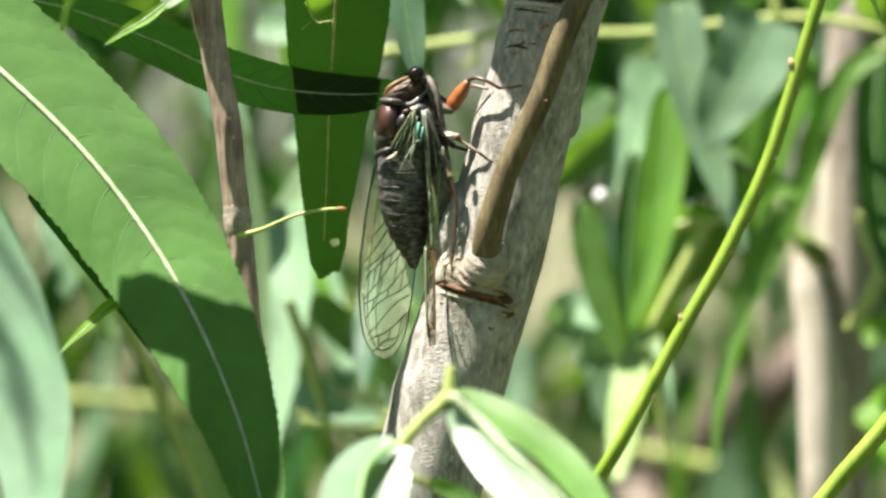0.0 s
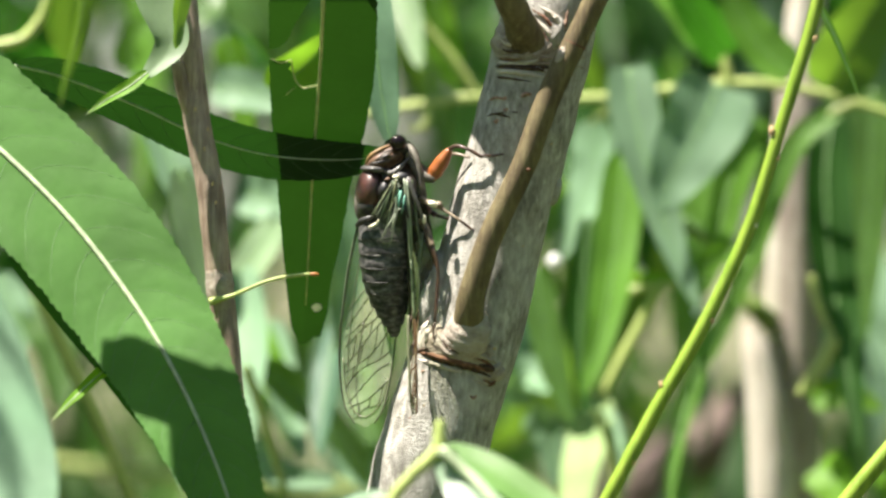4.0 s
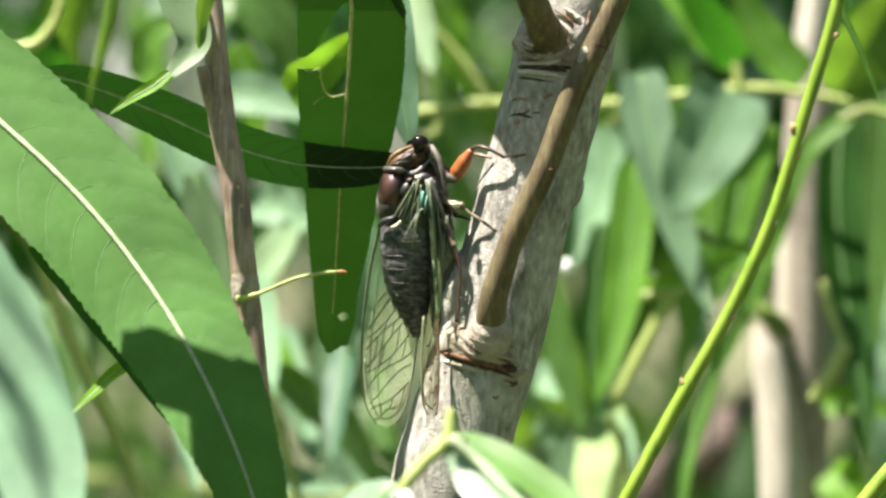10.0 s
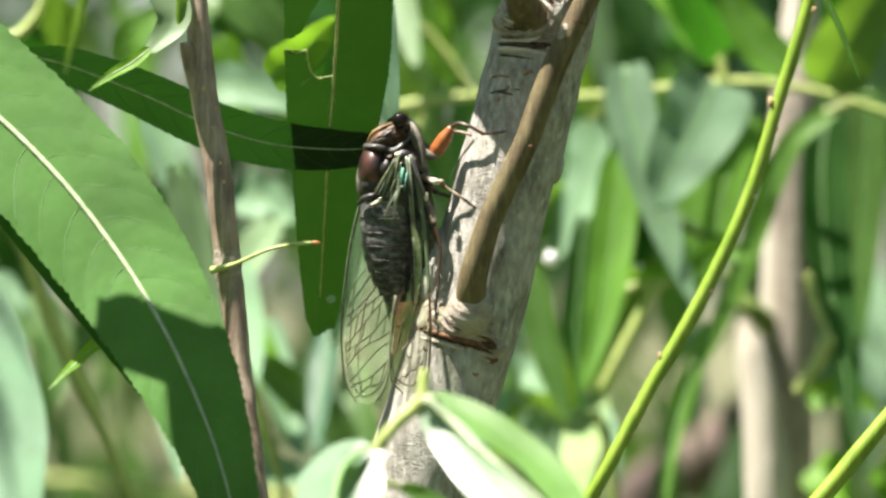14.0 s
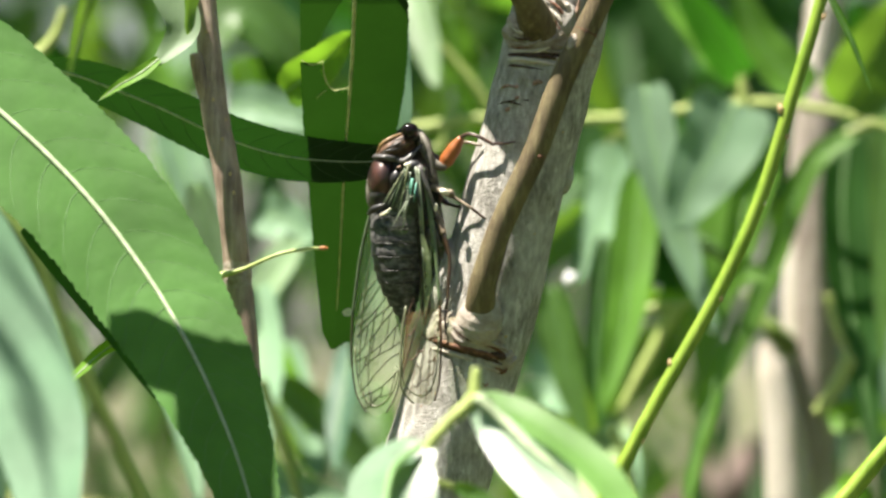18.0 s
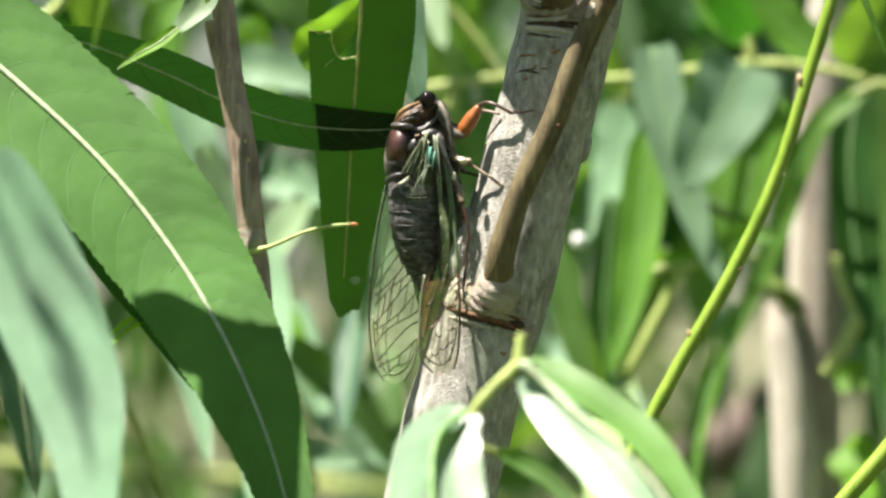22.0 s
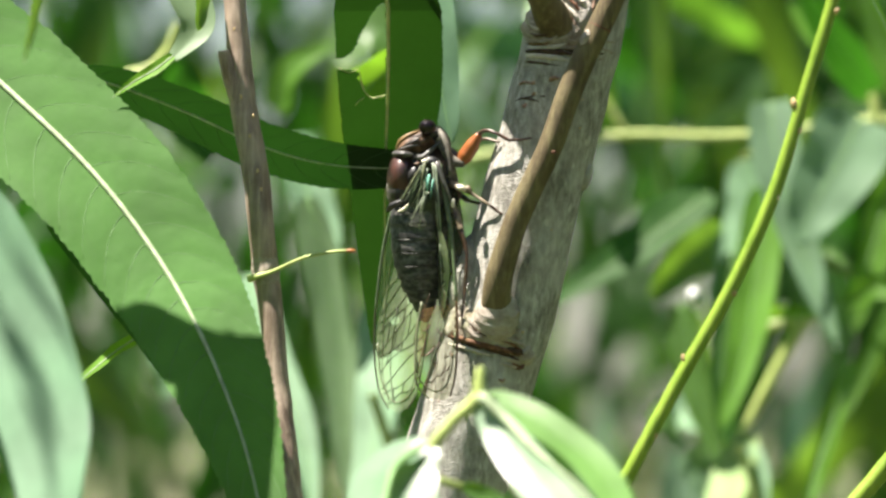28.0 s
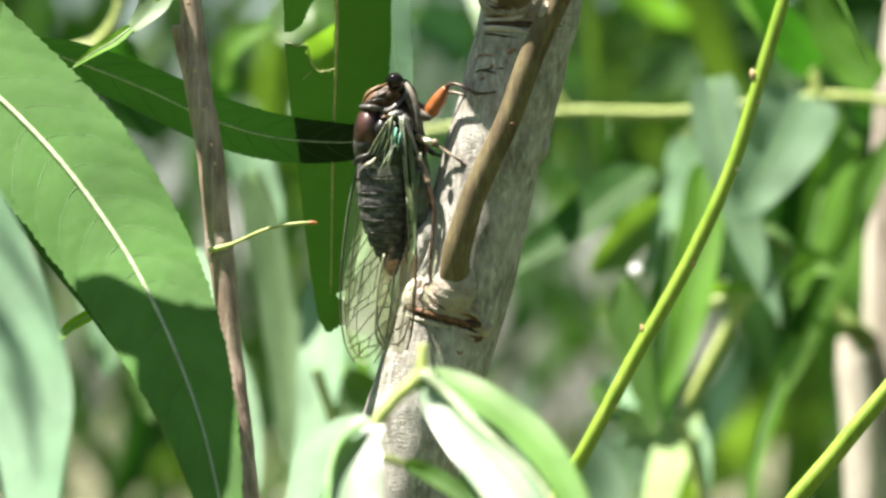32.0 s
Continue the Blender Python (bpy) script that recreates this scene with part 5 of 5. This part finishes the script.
part("side_limb", tube(bmesh.new(), path_at((1375, 570, TD), (1345, 545, TD - 0.01), (1318, 518, TD - 0.01), (1292, 470, TD - 0.01)), [0.0030, 0.0024, 0.0018, 0.0012], 10, 16), STEM_DARK, trunk)
part("pale_stub", tube(bmesh.new(), path_at((1324, 562, TD - 0.012), (1340, 620, TD - 0.012), (1360, 730, TD - 0.012), (1370, 880, TD - 0.012), (1374, 1010, TD - 0.010), (1390, 1200, TD)), [0.0012, 0.0036, 0.0050, 0.0056, 0.0058, 0.0058], 14, 40, 0.05, 60), BARK_PALE, trunk)
lg = path_at((1000, 960, 1.15), (1120, 872, 1.15), (1218, 800, 1.15), (1308, 738, 1.15), (1448, 645, 1.15), (1560, 578, 1.15), (1700, 500, 1.15), (1900, 390, 1.15))
limb = thing("brown_limb", (lg[0].x - 0.05, 1.15, 0), "thick red-brown fallen limb, far out of focus", "limb")
part("limb", tube(bmesh.new(), lg, [0.012, 0.011, 0.010, 0.010, 0.009, 0.008], 14, 60, 0.08, 40), BARK_LIMB, limb)
part("stump", tube(bmesh.new(), [Vector((lg[0].x - 0.05, 1.15, 0)), lg[0]], [0.02, 0.012], 14, 20), BARK_BROWN, limb)


# ---- far foliage ----
def foliage(name, count, box, size, mats, seed, label, hang=0.9, gaps=0.0, kind="stuff", rounded=False):
    """Many small folded leaves in a box, thinned by a cloud of gaps."""
    rg = np.random.default_rng(seed)
    V, Fc, MI = [], [], []
    (x0, x1), (y0, y1), (z0, z1) = box
    while len(V) < count * 8:
        p = Vector((rg.uniform(x0, x1), rg.uniform(y0, y1), rg.uniform(z0, z1)))
        if rounded and (2 * p.x - x0 - x1) ** 2 / (x1 - x0) ** 2 + (2 * p.y - y0 - y1) ** 2 / (y1 - y0) ** 2 + (2 * p.z - z0 - z1) ** 2 / (z1 - z0) ** 2 > 1.35 + 0.5 * noise.noise(p * 1.3):
            continue
        if noise.noise(p * 2.2 + Vector((seed, 0, 0))) < gaps + rg.uniform(-0.12, 0.12):
            continue
        ln = size * rg.uniform(0.6, 1.2)
        t = Vector((rg.normal(0, 0.45), rg.normal(0, 0.45), -hang + rg.normal(0, 0.3))).normalized()
        n = Vector((rg.normal(), rg.normal() - 0.5, rg.normal() + 0.5)).normalized()
        s = t.cross(n).normalized()
        u = s.cross(t)
        w = ln * rg.uniform(0.065, 0.1)
        k = len(V)
        V += [p, p + t * ln * .3 + s * w + u * w * .4, p + t * ln * .33, p + t * ln * .3 - s * w + u * w * .4,
              p + t * ln * .7 + s * w * .7 + u * w * .2 - u * ln * .04, p + t * ln * .7 - u * ln * .05, p + t * ln * .7 - s * w * .7 + u * w * .2 - u * ln * .04, p + t * ln - u * ln * .14]
        Fc += [(k, k + 1, k + 2), (k, k + 2, k + 3), (k + 1, k + 4, k + 5, k + 2), (k + 2, k + 5, k + 6, k + 3), (k + 4, k + 7, k + 5), (k + 5, k + 7, k + 6)]
        MI += [int(rg.integers(len(mats)))] * 6
    me = bpy.data.meshes.new(name)
    me.from_pydata(V, [], Fc)
    for m in mats:
        me.materials.append(m)
    me.polygons.foreach_set("material_index", MI)
    me.polygons.foreach_set("use_smooth", [True] * len(Fc))
    ob = new(name, me)
    return tagged(ob, label, "foliage", kind=kind)


foliage("willow_foliage", 300, ((-0.5, 0.55), (0.75, 1.5), (1.25, 2.0)), 0.11, [LEAF, LEAF_PALE, LEAF_MID, LEAF_TEAL, LEAF_DARK], 3, "loose hanging willow leaves, out of focus", gaps=0.06)
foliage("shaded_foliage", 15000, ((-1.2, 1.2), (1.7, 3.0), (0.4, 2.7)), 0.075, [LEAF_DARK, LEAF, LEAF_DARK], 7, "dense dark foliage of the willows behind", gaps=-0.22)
# the crown is out of view, added to throw shade on the foliage behind
foliage("tree_crown", 13000, ((-2.8, 2.4), (0.5, 5.0), (2.5, 3.7)), 0.16, [LEAF_DARK, LEAF, LEAF], 11, "unseen willow crown added overhead to shade the background", gaps=-0.3, rounded=True)
foliage("far_thicket", 14000, ((-4, 4), (3.6, 6), (0.0, 5)), 0.2, [LEAF_DARK, LEAF], 13, "far green thicket", gaps=-0.35, rounded=True)
# cluster added where the gap is deep in shade; dark leaf colour stands for it
foliage("shaded_leaves", 70, ((0.035, 0.12), (1.0, 1.35), (1.70, 1.79)), 0.10, [LEAF_DARK], 23, "leaves coloured dark for the shade in a foliage gap", gaps=-1.0)
foliage("grass_tufts", 9000, ((-3.5, 3.5), (-3.0, 6.0), (0.0, 0.02)), 0.20, [LEAF, LEAF_DARK, LEAF_LIME], 17, "uneven green grass under the willows", hang=-1.1, gaps=-0.2, rounded=True)


# thickets behind and beside the camera, added unseen to hold back sky light
for box, seed in ((((-3.4, 3.4), (-4.4, -1.9), (0.0, 3.8)), 31), (((-3.6, -1.5), (-2.2, 2.4), (0.0, 3.2)), 32), (((1.4, 3.6), (-2.2, 2.4), (0.0, 3.6)), 33)):
    foliage("willow_thicket", 7000, box, 0.20, [LEAF_DARK, LEAF, LEAF], seed, "unseen willow thicket that closes the place and cuts sky light", gaps=-0.35, rounded=True)


def willow_tree(x, y, h, lean, seed):
    """Trunk and limbs that carry the added crown."""
    rg = random.Random(seed)
    t = thing("willow_tree", (x, y, 0), "grey-brown willow trunk with spreading limbs", "tree", "willow trees behind")
    P = [Vector((x, y, -0.03)), Vector((x + lean * 0.3, y, h * 0.4)), Vector((x + lean * 0.6, y + 0.1, h * 0.75)), Vector((x + lean, y + 0.1, h))]
    part("trunk", tube(bmesh.new(), P, [0.10, 0.075, 0.06, 0.04], 14, 40, 0.15, 9), BARK_LIMB, t)
    for k in range(6):
        q = spline(P, 20)[10 + k]
        a = k * 2.4 + seed
        e = Vector((math.cos(a), math.sin(a), 0))
        ln = rg.uniform(0.5, 0.9)
        part("limb", tube(bmesh.new(), [q, q + e * ln * 0.5 + Vector((0, 0, ln * 0.45)), q + e * ln + Vector((0, 0, ln * 0.6))], [0.03, 0.02, 0.008], 9, 18, 0.15, 12), BARK_LIMB, t)
    return t


for x, y, h, lean, seed in ((-0.95, 2.5, 2.7, -0.2, 1), (1.05, 2.8, 2.8, 0.25, 2), (-2.0, 4.3, 3.1, 0.2, 3), (1.9, 4.6, 3.2, -0.2, 4)):
    willow_tree(x, y, h, lean, seed)

# ---- movement ----
SWAY_BIG = [(0, 1.3, -2.1), (1, 3.4, -2.7), (2.5, 3.2, -1.3), (4.5, 0.5, -0.9), (6, 1.5, -1.7), (7, 0.1, 0), (9, 0, 0), (10, 0.5, 0.8), (12, 1.2, -1.5), (13, -1.1, 1.1), (14.5, -1.5, 2.2), (16.5, 3.0, -0.1), (17, 4.0, -2.5), (18, 1.1, 1.4), (19, 1.3, 1.0), (20, 2.7, -1.3),
            (21, 2.9, -1.3), (23, 3.0, 0.1), (25, 1.9, 0.9), (27.5, 2.1, 1.4), (28, 2.7, 1.8), (29, 0.2, 3.4), (30, 0.6, 3.9), (31, 1.9, 2.8), (32, 1.8, 1.6)]
SWAY_LIME = [(0, -0.1, -0.7), (1, 1.9, -1.2), (2.5, 2.3, -0.7), (6, 0, 0), (9, 0, 0), (14.5, 0.5, 1.0), (16.5, 3.1, 3.0), (17.5, 0.3, 1.6), (19, -0.3, 0.9), (21, 0.4, 0.2), (24, 0.6, -0.2), (28, 0.8, 0.7), (29, -1.3, 1.0), (31, 0.6, 0.5), (32, 0.3, 0)]
SWAY_HANG = [(0, -1.4, 0.7), (2.5, -0.6, 0.6), (4.5, -0.7, 1.3), (6, -1.0, 0.8), (7, -1, 1), (9, 0, 0), (11, 1.1, -0.3), (13, 2.3, -0.8), (14.5, 1.5, -0.9), (16.5, 3.7, -1), (17, 4.4, -1), (18, 2.8, -1.1), (19, 1.9, -1.1), (20, 0, -0.6), (21, 0.7, -0.8), (23, 1.2, -1.6),
             (24, 2.3, -2.1), (25, 4.6, -2.5), (27.5, 5.2, -2.5), (28, 5.3, -2.8), (29, 5.4, -4), (30, 3.8, -3.9), (31, 3.2, -3), (32, 3.7, -3.1)]
SWAY_YELLOW = [(0, 1.3, -0.7), (1, 0.9, -0.6), (2.5, 0.2, -0.5), (6, 0.3, -0.3), (9, 0, 0), (11, -0.5, 0), (14.5, -0.5, 0), (16.5, -1.4, 0.1), (17, -1.2, 0.1), (18, -0.1, 0.2), (19, 0.5, -0.2), (20, 0.4, -0.2), (21, -0.3, 0), (22, -0.3, 0.2), (23, 0.6, 0.1), (24, 0.2, -0.4), (25, -1, -0.2), (25.5, -1.3, -0.4),
               (27.5, 1.8, -0.5), (28, 2.9, -0.3), (29, 3.8, 0), (30, 3.6, 0), (31, 3.0, -0.1), (32, 2.5, -0.2)]
SWAY_FRONT = [(0, 2.3, -4.2), (1, 0.9, -4.0), (2.5, 0.6, -2.2), (4.5, 0.7, -1.4), (6, 1.7, 0.3), (9, -1.2, -0.2), (11, -2.4, -0.6), (13, -1.3, 0.3), (14.5, -3.1, 0.8), (16.5, -2.4, 1.9), (17, -1.9, 1.9), (18, 4.8, 1.3), (19, 5.4, -0.2), (20, 6.7, -0.4), (21, 3.7, 0.8), (22, 7.8, 2.5), (23, 8.1, 0.9), (24, 6.3, 0.5), (25, 1.2, 0.1), (25.5, -0.7, -1.2), (27.5, 10.2, -2.0), (28, 13.7, -1.3), (29, 16.2, -0.3), (30, 18.2, 0.1), (31, 13.5, -1.9), (32, 9.8, -2.4)]
SWAY_STOUT = [(0, 3.3, 0), (1, 3.3, 0), (2.5, 2, 0), (6, 0, 0), (9, 0, 0), (14.5, -1.5, 0), (17, -2.4, 0), (19, 2.2, 0), (22, 1.5, 0), (25.5, 1, 0), (28, 1, 0), (29, 0.5, 0), (30, 5, 0), (31, 3, 0), (32, 1.5, 0)]
SWAY_LEFT = [(0, 2.6, -2.0), (1, 1.6, -1.8), (2.5, 0.9, -0.8), (4.5, 0.5, -1.0), (6, 1.1, 0.4), (9, 0.0, 0.0), (11, 0.7, 0.3), (13, -0.9, 0.0), (14.5, -2.2, 0.4), (16.5, -1.7, 1.1), (17, -1.3, 1.1), (18, 3.4, 0.6), (19, 3.8, -0.8), (20, 4.7, -1.0), (21, 2.7, 0.2), (22, 5.5, 1.8), (23, 5.7, 0.3), (24, 4.4, -0.3), (25, 0.9, -0.7), (25.5, -0.5, -1.8), (27.5, 9.1, -3.0), (28, 12.3, -2.0), (29, 18.0, -0.9), (30, 21.0, -0.6), (31, 18.0, -2.6), (32, 14.5, -2.5)]
SWAY_STALK = [(0, 1.3, -1.1), (1, 1.3, -1.8), (4.5, -0.6, -0.4), (9, 0, 0), (12, 0.8, -0.5), (13, -0.7, 0.7), (14.5, -0.7, 0.8), (16.5, 0.6, 0.8), (18, -0.9, 1.6), (20, -0.2, 0.8), (23, 1.4, 0.3), (25.5, 0.8, 0.7), (28, 1.6, 0.3), (29, -0.2, 1.3), (32, 2.1, 0.3)]
SWAY_BROWN = [(0, -0.5, -0.3), (4.5, -0.5, 0.3), (9, 0, 0), (12, 0.4, -0.6), (13, 0.7, -0.4), (14.5, 0.4, -0.1), (16.5, 0.9, -0.1), (18, 0.6, -0.3), (20, -0.4, 0), (22, 0, 0), (24, 0.6, -0.4), (25.5, 1.5, -0.7), (27.5, 2.3, -0.4), (28, 2.8, -0.4), (29, 3.6, -1.2), (30, 2.6, -0.9), (32, 2.0, -0.8)]
CLIMB = [(0, 0, 0), (31.6, 0, 0), (31.8, 0.7, 1.6), (32, 1.6, 3.3)]
WING_OPEN = [(0, -1, 55), (9, -1, 55), (10, 0.5, 42), (11, 3, 26), (12, 5.5, 10), (13, 7, 0), (17, 7.8, 0), (24, 8, 0), (29, 7.6, 0), (31, 6, 0), (32, 4, 10)]


def sway(ob, rows, kx=1.0, kz=1.0):
    """Swings a thing by millimetres across and up."""
    o = ORIGIN[ob]
    walk(ob, [(t, pose(o.x + x * kx / 1000, o.y, o.z + z * kz / 1000)) for t, x, z in rows])


def motions():
    sway(big, SWAY_BIG)
    sway(lime, SWAY_LIME)
    sway(brown, SWAY_BROWN)
    sway(hang, SWAY_HANG)
    sway(flat, SWAY_HANG, 0.5, 0.9)
    sway(yellow, SWAY_YELLOW)
    sway(stout, SWAY_STOUT)
    sway(front, SWAY_FRONT)
    sway(left_front, SWAY_LEFT)
    sway(petiole, SWAY_STALK)
    o = cicada.location.copy()
    walk(cicada, [(t, pose(o.x + x / 1000, o.y, o.z + z / 1000)) for t, x, z in CLIMB])
    p = wing_r.location.copy()
    walk(wing_r, [(t, pose(p.x, p.y, p.z, 0, -a, z)) for t, a, z in WING_OPEN])


motions()
